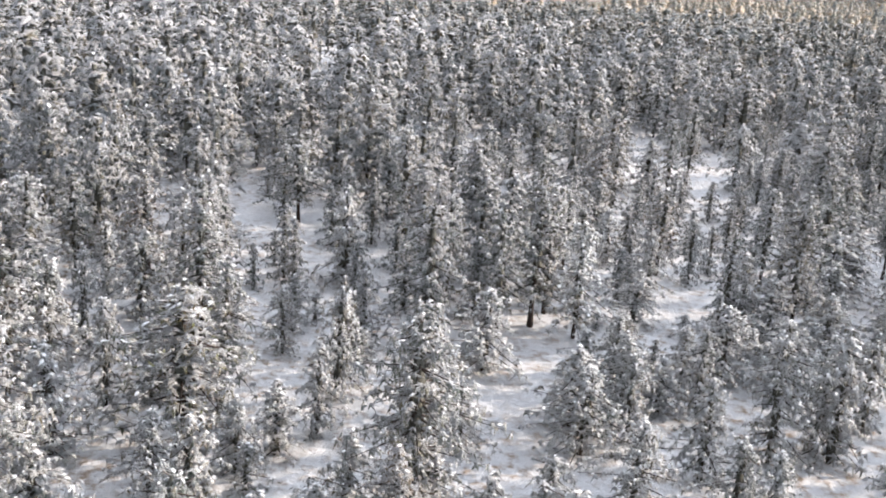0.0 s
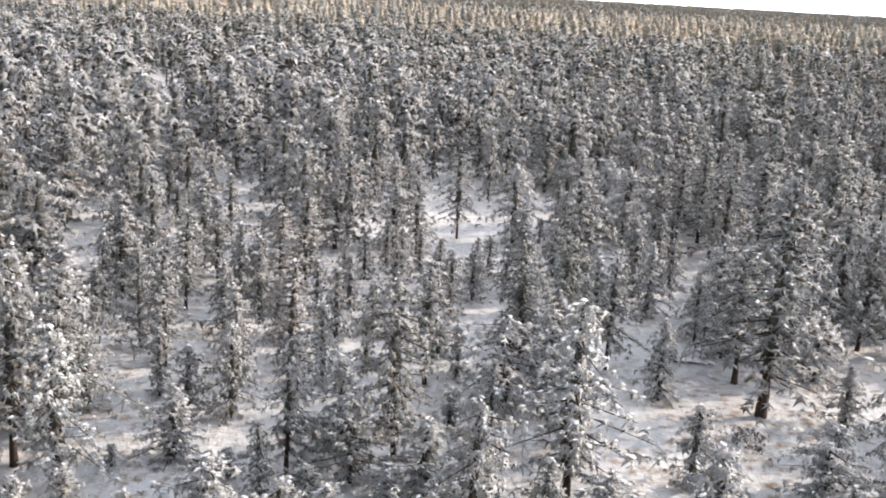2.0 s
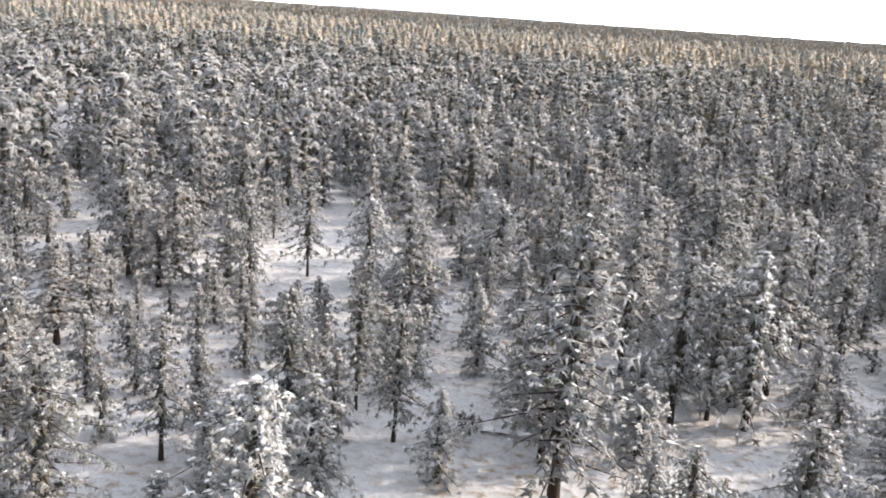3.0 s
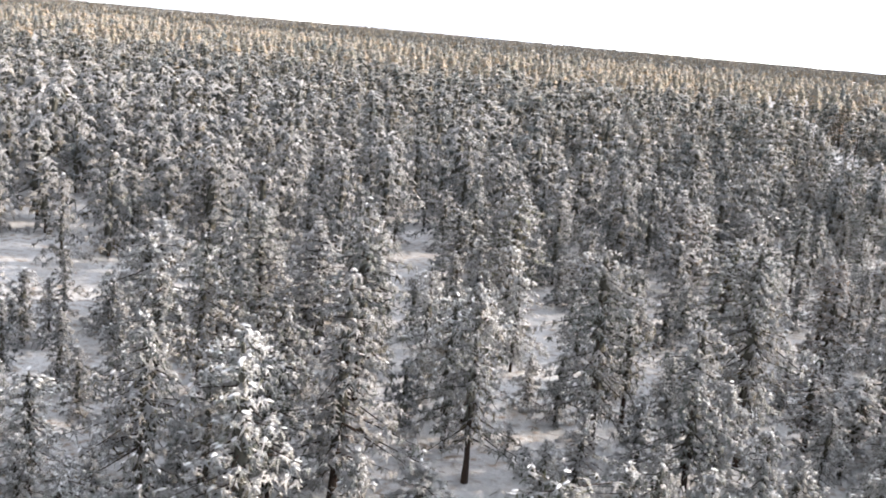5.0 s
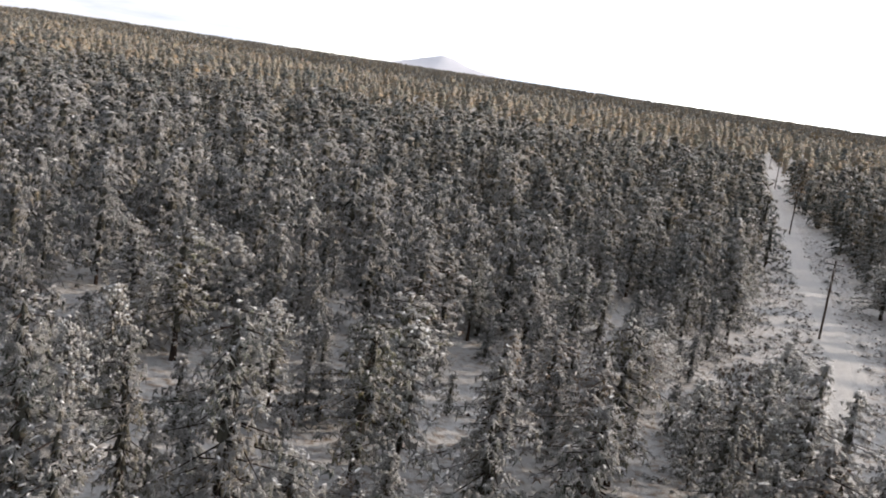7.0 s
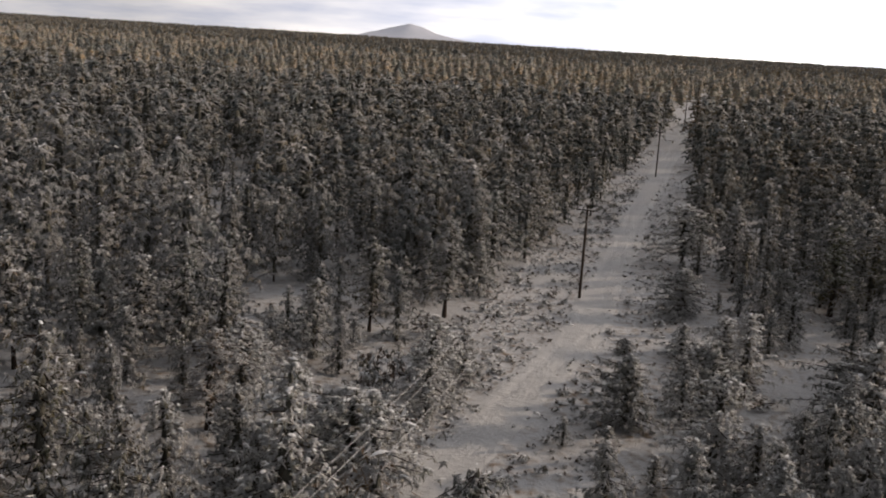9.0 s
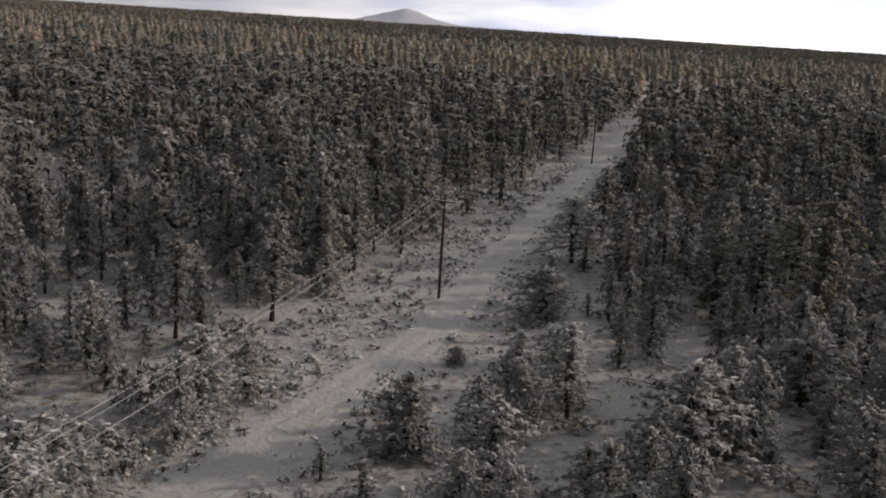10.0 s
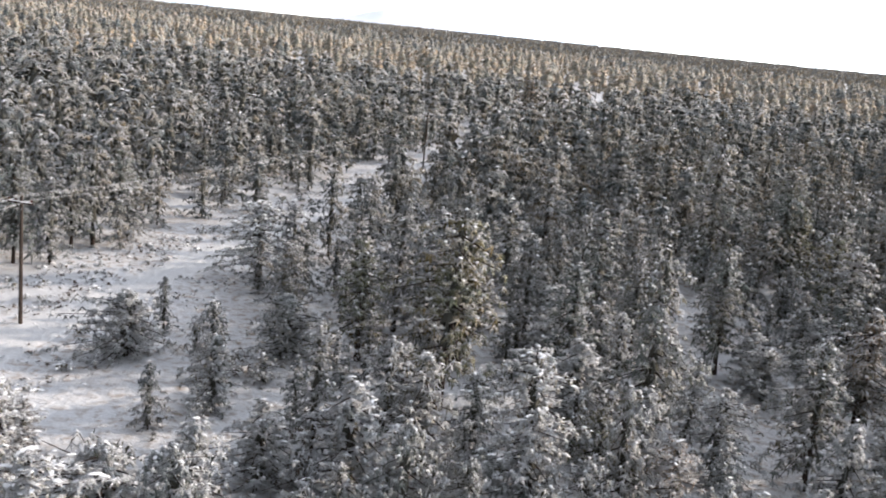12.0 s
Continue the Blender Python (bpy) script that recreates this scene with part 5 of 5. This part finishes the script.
# ---- the forest further off: too many trees to count, joined ----
def far_kind(seed, n, **how):
    made = []
    for v in range(n):
        rng = random.Random(seed * 17 + v)
        h = 11.0 * rng.uniform(0.92, 1.08)
        spec = dict(how)
        base = spec.pop("base")
        w, g, s = grow(rng, h=h, base=base * h * rng.uniform(0.7, 1.3), limbs=False, **spec)
        vv, ff, ss, n0 = [], [], [], 0
        for slot, (a, t, own) in enumerate((w, g, s)):
            vv.append(a), ff.append(t + n0), ss.append(np.where(slot == 1, np.array((1, 3, 4))[own], slot))
            n0 += len(a)
        made.append((np.concatenate(vv), np.concatenate(ff), np.concatenate(ss)))
    return made


def forest(name, spots, kinds, label, rng, lo=0.6, hi=1.3, broad=1.0, needles=NEEDLE, boughs=BOUGH_STAND):
    vv, ff, ss, n0 = [], [], [], 0
    for x, y in spots:
        v, f, s = rng.choice(kinds)
        a, k, wide = rng.uniform(0, 6.28), rng.uniform(lo, hi), rng.uniform(0.95, 1.3) * broad
        if rng.random() < 0.25:
            k *= 0.5
        c, d = math.cos(a) * k * wide, math.sin(a) * k * wide
        out = np.empty_like(v)
        out[:, 0] = v[:, 0] * c - v[:, 1] * d + x
        out[:, 1] = v[:, 0] * d + v[:, 1] * c + y
        out[:, 2] = v[:, 2] * k + ground_z(x, y)
        vv.append(out), ff.append(f + n0), ss.append(s)
        n0 += len(v)
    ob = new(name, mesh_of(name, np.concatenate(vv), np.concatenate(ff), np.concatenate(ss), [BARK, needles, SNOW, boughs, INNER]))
    return tagged(ob, label, "forest", kind="stuff")


def small_stand(rows, seed):
    rng = random.Random(seed)
    vv, ff, ss, n0 = [], [], [], 0
    for x, y, h, w in rows:
        h0, w0, v, f, own = rng.choice(SMALL)
        a, k = rng.uniform(0, 6.28), min(max(1.3 * w / w0, h / h0 * 0.75), h / h0 * 2.1)
        c, d = math.cos(a) * k, math.sin(a) * k
        place = np.stack([v[:, 0] * c - v[:, 1] * d + x, v[:, 0] * d + v[:, 1] * c + y, v[:, 2] * h / h0 + ground_z(x, y) - 0.03], 1)
        vv.append(place), ff.append(f + n0), ss.append(own)
        n0 += len(v)
        STANDING.setdefault((int(x // 6), int(y // 6)), []).append((x, y, w))
    ob = new("small_pine_stand", mesh_of("small_pine_stand", np.concatenate(vv), np.concatenate(ff), np.concatenate(ss), [BARK, NEEDLE, SNOW, BOUGH_STAND, INNER]))
    return tagged(ob, "stand of smaller snow-dusted pines among the tall ones", "forest", kind="stuff")


SMALL = []
for v, f, own in far_kind(8, 6, base=0.07, reach=3.1, shape="cone", gap=0.2, step=0.62, size=0.55, blades=2, stout=1.0, ring=5, trunk_r=0.16, snow=0.12, tiers=6, points=5, core=0.19, whorl=0.8):
    SMALL.append((float(v[:, 2].max()), 2 * float(np.percentile(np.hypot(v[:, 0], v[:, 1]), 94)), v, f, own))
small_stand(STAND_SPOTS, 26)


def seen_ahead(x, y, margin):
    """Within the sweep of country ahead of the flight line."""
    return -158 - 0.5 * (y + 120) - margin < x < 38 + 0.5 * max(y - 30, 0) + margin


def scatter(rng, y0, y1, s, margin, keep=1.0):
    spots, y = [], y0
    while y < y1:
        x = -170 - 0.5 * (y + 120) - margin
        while x < 60 + 0.5 * max(y - 30, 0) + margin:
            px, py = x + rng.uniform(0.05, 0.95) * s, y + rng.uniform(0.05, 0.95) * s
            if seen_ahead(px, py, margin) and rng.random() < keep * (1.0 if s > 7 else min(1.0, max(0.25, 0.98 + 1.7 * noise.noise(Vector((px * 0.022, py * 0.022, 7))) + 0.5 * noise.noise(Vector((px * 0.07, py * 0.07, 3)))))) and in_cut(px, py) < -1.0 and opening(px, py) > 1:
                spots.append((px, py))
            x += s
        y += s
    return spots


scatter_rng = random.Random(9)
NEXT = far_kind(10, 5, base=0.12, reach=3.1, shape="tall", gap=0.19, step=0.62, size=0.5, blades=0, ring=5, trunk_r=0.13, snow=0.1, sides=4, tiers=6, points=5, core=0.14, lump=0.9, whorl=0.9)
NEXT += far_kind(15, 5, base=0.06, reach=3.1, shape="dome", gap=0.2, step=0.62, size=0.5, blades=0, ring=5, trunk_r=0.13, snow=0.1, sides=4, tiers=6, points=5, core=0.14, lump=0.9, whorl=0.9)
MID = far_kind(11, 7, base=0.12, reach=3.1, shape="tall", gap=0.33, step=0.85, size=0.7, blades=0, ring=4, trunk_r=0.12, snow=0.07, sides=3, tiers=5, points=4, core=0.18, lump=0.8, whorl=1.1)
MID += far_kind(14, 7, base=0.06, reach=3.0, shape="dome", gap=0.34, step=0.85, size=0.7, blades=0, ring=4, trunk_r=0.13, snow=0.07, sides=3, tiers=5, points=4, core=0.18, lump=0.8, whorl=1.1)
FAR = far_kind(12, 8, base=0.1, reach=3.0, shape="cone", gap=0.75, step=1.4, size=0.95, blades=0, ring=3, trunk_r=0.13, snow=0.08, sides=3, tiers=4, points=3, lump=0.5, core=0.25, whorl=1.1)
LAST = far_kind(13, 6, base=0.08, reach=3.4, shape="dome", gap=2.6, step=3.0, size=1.1, blades=0, ring=3, trunk_r=0.13, snow=0.02, sides=3, tiers=5, points=4, lump=0.4, core=0.42)
LAST = [(v, f, np.where(own == 4, 3, own)) for v, f, own in LAST]


def grove(seed):
    """A patch of far treetops, forty metres wide, seen only as canopy."""
    rng, soup = random.Random(seed), Soup()
    for k in range(13):
        x, y, h, r = rng.uniform(-30, 30), rng.uniform(-30, 30), rng.uniform(7, 12), rng.uniform(3.5, 6)
        for q in range(3):
            a = rng.uniform(0, 6.28)
            c, d = math.cos(a) * r, math.sin(a) * r
            soup.add([(x - c, y - d, rng.uniform(0, 4)), (x + c, y + d, rng.uniform(0, 4)), (x + rng.uniform(-1, 1), y + rng.uniform(-1, 1), h * rng.uniform(0.85, 1))], [(0, 1, 2)], 1)
        soup.add([(x - 1.6, y - 1, h * 0.72), (x + 1.6, y - 0.8, h * 0.7), (x, y + 1.2, h * 0.8)], [(0, 1, 2)], 2)
    return soup.arrays()


GROVES = [grove(70 + k) for k in range(6)]

band_a = [p for p in scatter(scatter_rng, -60, 300, 6.35, 12) if not in_near(*p) and p[1] - (-120 + (p[0] + 158) * 0.768) > NEAR_DEEP]
next_spots = [p for p in band_a if p[1] - (-120 + (p[0] + 158) * 0.768) < 165]
mid_spots = [p for p in band_a if 165 <= p[1] - (-120 + (p[0] + 158) * 0.768) < 270]
far_spots = [p for p in band_a if p[1] - (-120 + (p[0] + 158) * 0.768) >= 270] + scatter(scatter_rng, 300, 440, 8.2, 15)
forest("pine_stand_edge", next_spots, NEXT, "dense snowy pine stand just behind the nearer trees", random.Random(20), 0.65, 1.3, 1.15)
forest("pine_stand", mid_spots, MID, "dense snowy pine stand behind the nearer trees", random.Random(21), 0.65, 1.35, 1.3)
# out-of-view trees, added to carry the forest on and shade ground to the right
behind = []
for k in range(2600):
    x, d = scatter_rng.uniform(-205, 175), scatter_rng.uniform(-75, 120)
    y = -120 + (x + 158) * 0.768 + d
    if (d < 26 or x > 62 + 0.5 * max(y - 30, 0)) and in_cut(x, y) < -1 and abs(x - cut_x(min(max(y, -60), 60))) > 8 and not crowded(x, y, 4.0):
        STANDING.setdefault((int(x // 6), int(y // 6)), []).append((x, y, 11.5))
        behind.append((x, y))
forest("pine_forest_edge", behind, FAR, "unseen pine forest added beneath and beside the flight line", random.Random(25), 0.7, 1.2)
forest("pine_forest", far_spots, FAR, "continuous snow-dusted pine forest in the middle distance", random.Random(22), 0.7, 1.35, 1.55)
last_spots = scatter(scatter_rng, 440, 1150, 13.5, 30)
# noise patches whose crowns get the sunlit gold colour, as between cloud shadows
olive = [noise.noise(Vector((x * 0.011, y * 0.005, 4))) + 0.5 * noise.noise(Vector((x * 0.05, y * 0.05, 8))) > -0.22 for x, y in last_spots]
forest("pine_forest_far", [p for p, o in zip(last_spots, olive) if o], LAST, "distant snow-dusted pine forest, coloured gold as if sunlit", random.Random(23), 0.6, 1.4, 1.75, BOUGH_FAR_LIT, BOUGH_FAR_LIT)
forest("pine_forest_far", [p for p, o in zip(last_spots, olive) if not o], LAST, "distant grey-green pine forest under a dusting of snow", random.Random(27), 0.6, 1.4, 1.75, BOUGH_STAND, BOUGH_STAND)
forest("pine_forest_horizon", scatter(scatter_rng, 1150, 4500, 66.0, 40), GROVES, "pine forest reaching to the horizon", random.Random(24), 0.8, 1.15, 1.0, BOUGH_HORIZON, BOUGH_HORIZON)


# ---- mountain on the horizon ----
def build_mountain():
    xs, ys = np.linspace(-900, -250, 66), np.linspace(4300, 4780, 40)
    humps = ((-590, 75, 40), (-690, 90, 27), (-520, 100, 26), (-420, 90, 8), (-770, 60, 6))
    verts = []
    for y in ys:
        for x in xs:
            ridge = math.exp(-((y - 4540) / 120) ** 2)
            z = sum(hh * math.exp(-abs((x - c) / wd) ** 1.8) for c, wd, hh in humps) * ridge
            z += noise.fractal(Vector((x * 0.012, y * 0.012, 1)), 1, 2, 5) * 5 * ridge
            verts.append((x, y, z - 6 + 12 * ridge))
    w = len(xs)
    tris = []
    for j in range(len(ys) - 1):
        for i in range(w - 1):
            a = j * w + i
            tris += [(a, a + 1, a + w + 1), (a, a + w + 1, a + w)]
    # faint emission that stands in for the haze before the mountain
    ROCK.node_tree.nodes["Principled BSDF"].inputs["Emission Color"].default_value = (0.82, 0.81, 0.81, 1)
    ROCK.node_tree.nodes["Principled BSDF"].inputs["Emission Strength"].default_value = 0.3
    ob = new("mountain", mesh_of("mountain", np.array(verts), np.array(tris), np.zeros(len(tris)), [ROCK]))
    return tagged(ob, "snow-covered rounded mountain far on the horizon, paled by a haze glow", "mountain", kind="structure")


build_mountain()


# ---- power line ----
def lathe(profile, sides):
    """Triangles of a turned shape: rows of (radius, height)."""
    verts, tris = [], []
    for r, z in profile:
        verts += [(r * math.cos(2 * math.pi * k / sides), r * math.sin(2 * math.pi * k / sides), z) for k in range(sides)]
    for i in range(len(profile) - 1):
        for k in range(sides):
            a, b = i * sides + k, i * sides + (k + 1) % sides
            tris += [(a, b, b + sides), (a, b + sides, a + sides)]
    verts.append((0, 0, profile[-1][1]))
    top = (len(profile) - 1) * sides
    tris += [(top + k, top + (k + 1) % sides, len(verts) - 1) for k in range(sides)]
    return np.array(verts), np.array(tris)


def box_bm(sx, sy, sz, bevel=0.012):
    bm = bmesh.new()
    bmesh.ops.create_cube(bm, size=1.0)
    bmesh.ops.scale(bm, vec=(sx, sy, sz), verts=bm.verts)
    bmesh.ops.bevel(bm, geom=bm.edges[:], offset=bevel, segments=1, affect="EDGES")
    return bm


def mesh_from_bm(name, bm, mat):
    me = bpy.data.meshes.new(name)
    bm.to_mesh(me)
    bm.free()
    me.materials.append(mat)
    return me


POLE_H, ARM_Z = 11.3, 10.75
PINS = (-1.1, -0.42, 1.1)
v, t = lathe([(0.19, -0.6), (0.175, 0.0), (0.165, 3.0), (0.15, 7.0), (0.13, POLE_H - 0.05), (0.09, POLE_H)], 10)
SHAFT = mesh_of("pole_shaft", v, t, np.zeros(len(t)), [POLE_WOOD])
ARM = mesh_from_bm("crossarm", box_bm(2.5, 0.11, 0.14), POLE_WOOD)
v, t = lathe([(0.02, 0.0), (0.02, 0.1), (0.075, 0.1), (0.085, 0.16), (0.05, 0.18), (0.07, 0.22), (0.065, 0.27), (0.03, 0.31)], 10)
PIN = mesh_of("insulator", v, t, np.zeros(len(t)), [CERAMIC])
BRACE = mesh_from_bm("brace", box_bm(0.92, 0.02, 0.04, 0.005), STEEL)
ARM_SNOW = mesh_from_bm("snow_cap", box_bm(2.3, 0.12, 0.07, 0.03), SNOW)
LINE_TURN = []
for i, (px, py) in enumerate(POLES):
    a, b = POLES[max(i - 1, 0)], POLES[min(i + 1, len(POLES) - 1)]
    LINE_TURN.append(-math.atan2(b[0] - a[0], b[1] - a[1]))
for (px, py), turn in zip(POLES, LINE_TURN):
    pole = tagged(new("utility_pole"), "dark creosoted wooden utility pole with crossarm in the snowy cutting", "utility pole", "poles of the power line")
    pole.matrix_world = Matrix.LocRotScale((px, py, ground_z(px, py)), Euler((0, 0, turn)), None)
    part("shaft", SHAFT, pole)
    arm = part("crossarm", ARM, pole)
    arm.location = (0, -0.19, ARM_Z)
    part("snow_cap", ARM_SNOW, arm, "thin cap of snow").location = (0, 0, 0.095)
    for s in (-1, 1):
        brace = part("brace", BRACE, pole, "flat steel brace")
        brace.location, brace.rotation_euler = (s * 0.36, -0.26, ARM_Z - 0.34), (0, s * radians(-42), 0)
    for x in PINS:
        part("insulator", PIN, arm, "brown porcelain insulator").location = (x, 0, 0.07)


def build_wire(i, x):
    (ax, ay), (bx, by) = POLES[i], POLES[i + 1]
    ca, cb = LINE_TURN[i], LINE_TURN[i + 1]
    a = Vector((ax + x * math.cos(ca), ay + x * math.sin(ca), ground_z(ax, ay) + ARM_Z + 0.39))
    b = Vector((bx + x * math.cos(cb), by + x * math.sin(cb), ground_z(bx, by) + ARM_Z + 0.39))
    sag = 2.3 * ((b - a).length / 128) ** 2
    pts = [a.lerp(b, k / 28) - Vector((0, 0, 4 * sag * (k / 28) * (1 - k / 28))) for k in range(29)]
    soup = Soup()
    tube(soup, pts, [0.016 if i == 0 else 0.011] * len(pts), 6)
    ob = new("power_line_wire", mesh_of("power_line_wire", *soup.arrays(), [WIRE]))
    return tagged(ob, "bare bright conductor wire sagging between wooden poles", "cable", "wires of the power line")


for i in range(len(POLES) - 1):
    for x in PINS:
        build_wire(i, x)


# ---- low brush in the cutting ----
def brush_meshes(seed, h, r, stems, lumps):
    rng = random.Random(seed)
    twigs, white = Soup(), Soup()
    for _ in range(stems):
        a, q = rng.uniform(0, 6.28), rng.uniform(0.15, 1.0)
        out = np.array([math.cos(a), math.sin(a), 0.0])
        tip = out * r * q + np.array([0, 0, h * rng.uniform(0.55, 1.0) * (1.15 - 0.5 * q)])
        mid = tip * 0.5 + np.array([rng.uniform(-0.1, 0.1), rng.uniform(-0.1, 0.1), 0.12]) * h
        tube(twigs, [out * 0.05 * r + np.array([0, 0, -0.05]), mid, tip], [0.025 * h, 0.016 * h, 0.007 * h], 3)
        rosette(twigs, rng, tip * 0.95, out, 0.3 * h, 4, 0)
        rosette(twigs, rng, mid * 1.05, out, 0.28 * h, 4, 0)
    for _ in range(lumps):
        a, q = rng.uniform(0, 6.28), math.sqrt(rng.uniform(0.0, 1.0))
        out = np.array([math.cos(a), math.sin(a), 0.0])
        snow_lump(white, rng, out * r * q * 0.95 + np.array([0, 0, h * (1.0 - 0.55 * q * q) * rng.uniform(0.7, 1)]), out, 0.13 * r + 0.02, 6, 0)
    return mesh_of("twigs", *twigs.arrays(), [SAGE], False), mesh_of("snow", *white.arrays(), [SNOW])


SAGES = [brush_meshes(40 + k, 0.6, 0.55, 13, 4) for k in range(4)]
brush_rng = random.Random(31)
placed = 0
for _ in range(4000):
    y = 48 + 175 * brush_rng.random() ** 1.5
    x = cut_x(y) + brush_rng.uniform(-13, 10)
    near_track = abs(x - cut_x(y))
    if in_cut(x, y) < 0.4 or near_track < 2.9 or (x > cut_x(y) and brush_rng.random() < 0.6):
        continue
    me = brush_rng.choice(SAGES)
    k = brush_rng.choice((0.6, 0.8, 1.0, 1.15, 1.5)) * brush_rng.uniform(0.85, 1.15)
    bush = tagged(new("sagebrush"), "low sagebrush half buried in snow beside the track", "shrub", "brush in the cutting")
    bush.matrix_world = Matrix.LocRotScale((x, y, ground_z(x, y)), Euler((0, 0, brush_rng.uniform(0, 6.28))), (k, k, k * brush_rng.uniform(0.7, 1.0)))
    part("foliage", me[0], bush)
    tagged(part("snow_load", me[1], bush, "cushions of fresh snow"), kind="stuff")
    placed += 1
    if placed >= 280:
        break


# ---- dry stubble poking through the snow of the cutting ----
stubble, stub_rng = Soup(), random.Random(8)
for _ in range(9500):
    y = 46 + 190 * stub_rng.random() ** 1.4
    x = cut_x(y) + stub_rng.uniform(-14, 11)
    if in_cut(x, y) < -1.5 or abs(x - cut_x(y)) < 1.7 or noise.noise(Vector((x * 0.25, y * 0.25, 9))) < -0.12:
        continue
    k = stub_rng.choice((0.16, 0.22, 0.3, 0.42)) * stub_rng.uniform(0.85, 1.2)
    if x > cut_x(y) and stub_rng.random() < 0.55:
        continue
    tuft(stubble, stub_rng, np.array([x, y, ground_z(x, y) + 0.35 * k]), np.array([stub_rng.uniform(-1, 1), stub_rng.uniform(-1, 1), 0]), k, 7, stub_rng.choice((0, 0, 2)), 1.9)
    if stub_rng.random() < 0.12:
        snow_lump(stubble, stub_rng, np.array([x + 0.1, y, ground_z(x, y) + 0.3 * k]), np.array([1.0, 0, 0]), k * 0.6, 6, 1)
tagged(new("dry_stubble", mesh_of("dry_stubble", *stubble.arrays(), [SAGE, SNOW, TWIG], False)), "dry brown grass and stubble poking through the snow", "grass", kind="stuff")


# ---- leafless brown thickets ----
def thicket_meshes(seed, h, r):
    rng = random.Random(seed)
    wood, white = Soup(), Soup()
    for _ in range(22):
        a, q = rng.uniform(0, 6.28), math.sqrt(rng.uniform(0.02, 1.0))
        out = np.array([math.cos(a), math.sin(a), 0.0])
        foot = out * r * 0.5 * q
        tip = out * r * q + np.array([0, 0, h * rng.uniform(0.55, 1.0) * (1.1 - 0.45 * q)])
        mid = (foot + tip) * 0.5 + np.array([rng.uniform(-0.3, 0.3), rng.uniform(-0.3, 0.3), 0.2])
        tube(wood, [foot - (0, 0, 0.1), mid, tip], [0.016, 0.011, 0.005], 3)
        for k in range(5):
            s = rng.uniform(0.0, 1.0)
            p = mid + (tip - mid) * s
            d = out * rng.uniform(-0.2, 0.8) + np.array([rng.uniform(-0.7, 0.7), rng.uniform(-0.7, 0.7), rng.uniform(-0.1, 0.7)])
            tube(wood, [p, p + d * 0.6], [0.01, 0.004], 3)
            for w in (0.25, 0.6):
                rosette(wood, rng, p + d * w + np.array([rng.uniform(-0.15, 0.15), rng.uniform(-0.15, 0.15), 0.0]), d, 0.3, 4, rng.choice((0, 1, 1)))
            if rng.random() < 0.25:
                snow_lump(white, rng, p + d * 0.5, out, 0.13, 5, 0)
    return mesh_of("stems", *wood.arrays(), [TWIG, SAGE], False), mesh_of("snow", *white.arrays(), [SNOW])


THICKETS = [thicket_meshes(60 + k, 3.4, 2.0) for k in range(3)]


def plant_thicket(x, y, h, w):
    me = plant_rng.choice(THICKETS)
    bush = tagged(new("oak_thicket"), "leafless brown oak brush lightly dusted with snow", "shrub", "bare thickets by the cutting")
    k = w / 4.4
    bush.matrix_world = Matrix.LocRotScale((x, y, ground_z(x, y)), Euler((0, 0, plant_rng.uniform(0, 6.28))), (k, k, h / 3.6))
    part("foliage", me[0], bush)
    tagged(part("snow_load", me[1], bush, "cushions of fresh snow"), kind="stuff")


plant_thicket(-15.5, 84.5, 3.0, 4.2)
plant_thicket(-18.2, 64.0, 3.0, 4.4)
plant_thicket(-18.5, 92.5, 2.6, 4.0)
plant_thicket(-60.3, 44.9, 2.6, 4.0)
plant_thicket(-78.2, 46.9, 2.4, 3.6)
plant_thicket(-92.1, -25.1, 5.1, 5.9)
plant_thicket(-105.3, -27.2, 2.0, 2.9)
plant_thicket(-80.6, 9.9, 1.6, 1.5)
plant_thicket(-108.8, -11.2, 2.5, 2.4)
plant_thicket(-20.2, 73.7, 4.6, 5.3)
plant_thicket(28.0, 88.1, 4.1, 2.1)
# undergrowth east of the cutting
for _ in range(400):
    x, y = plant_rng.uniform(2, 85), plant_rng.uniform(45, 150)
    if in_cut(x, y) > -2 or not 34 < y - (-120 + (x + 158) * 0.768) < 95 or crowded(x, y, 1.0) or noise.noise(Vector((x * 0.06, y * 0.06, 4))) < 0.0:
        continue
    plant_thicket(x, y, plant_rng.uniform(0.9, 1.9), plant_rng.uniform(2.0, 3.6))
    placed += 1
    if placed >= 330:
        break


# ---- fallen logs ----
def fallen_log(x, y, length, turn):
    soup = Soup()
    pts = [(length * (k / 5 - 0.5), 0.08 * math.sin(k * 1.7), 0.02 + 0.05 * math.sin(k)) for k in range(6)]
    tube(soup, pts, [0.17, 0.16, 0.15, 0.13, 0.11, 0.08], 8)
    tube(soup, [(0.1 * length, 0, 0.1), (0.16 * length, 0.25, 0.45), (0.2 * length, 0.4, 0.7)], [0.05, 0.035, 0.015], 4)
    log = tagged(new("fallen_log"), "dark fallen pine log capped with snow on the forest floor", "log")
    log.matrix_world = Matrix.LocRotScale((x, y, ground_z(x, y) + 0.12), Euler((0, 0, turn)), None)
    part("stem", mesh_of("log_stem", *soup.arrays(), [LOG]), log)
    cap = Soup()
    rng = random.Random(int(abs(x) * 10))
    for k in range(5):
        snow_lump(cap, rng, np.array([length * (k / 4.6 - 0.42), 0.0, 0.14]), np.array([1.0, 0, 0]), 0.34, 7, 0)
    tagged(part("snow_load", mesh_of("log_snow", *cap.arrays(), [SNOW]), log, "cushions of fresh snow"), kind="stuff")


fallen_log(-106.5, -10.4, 2.5, -0.05)
fallen_log(-105.9, -10.3, 2.5, -0.17)
fallen_log(-46.4, 53.8, 2.5, 0.00)
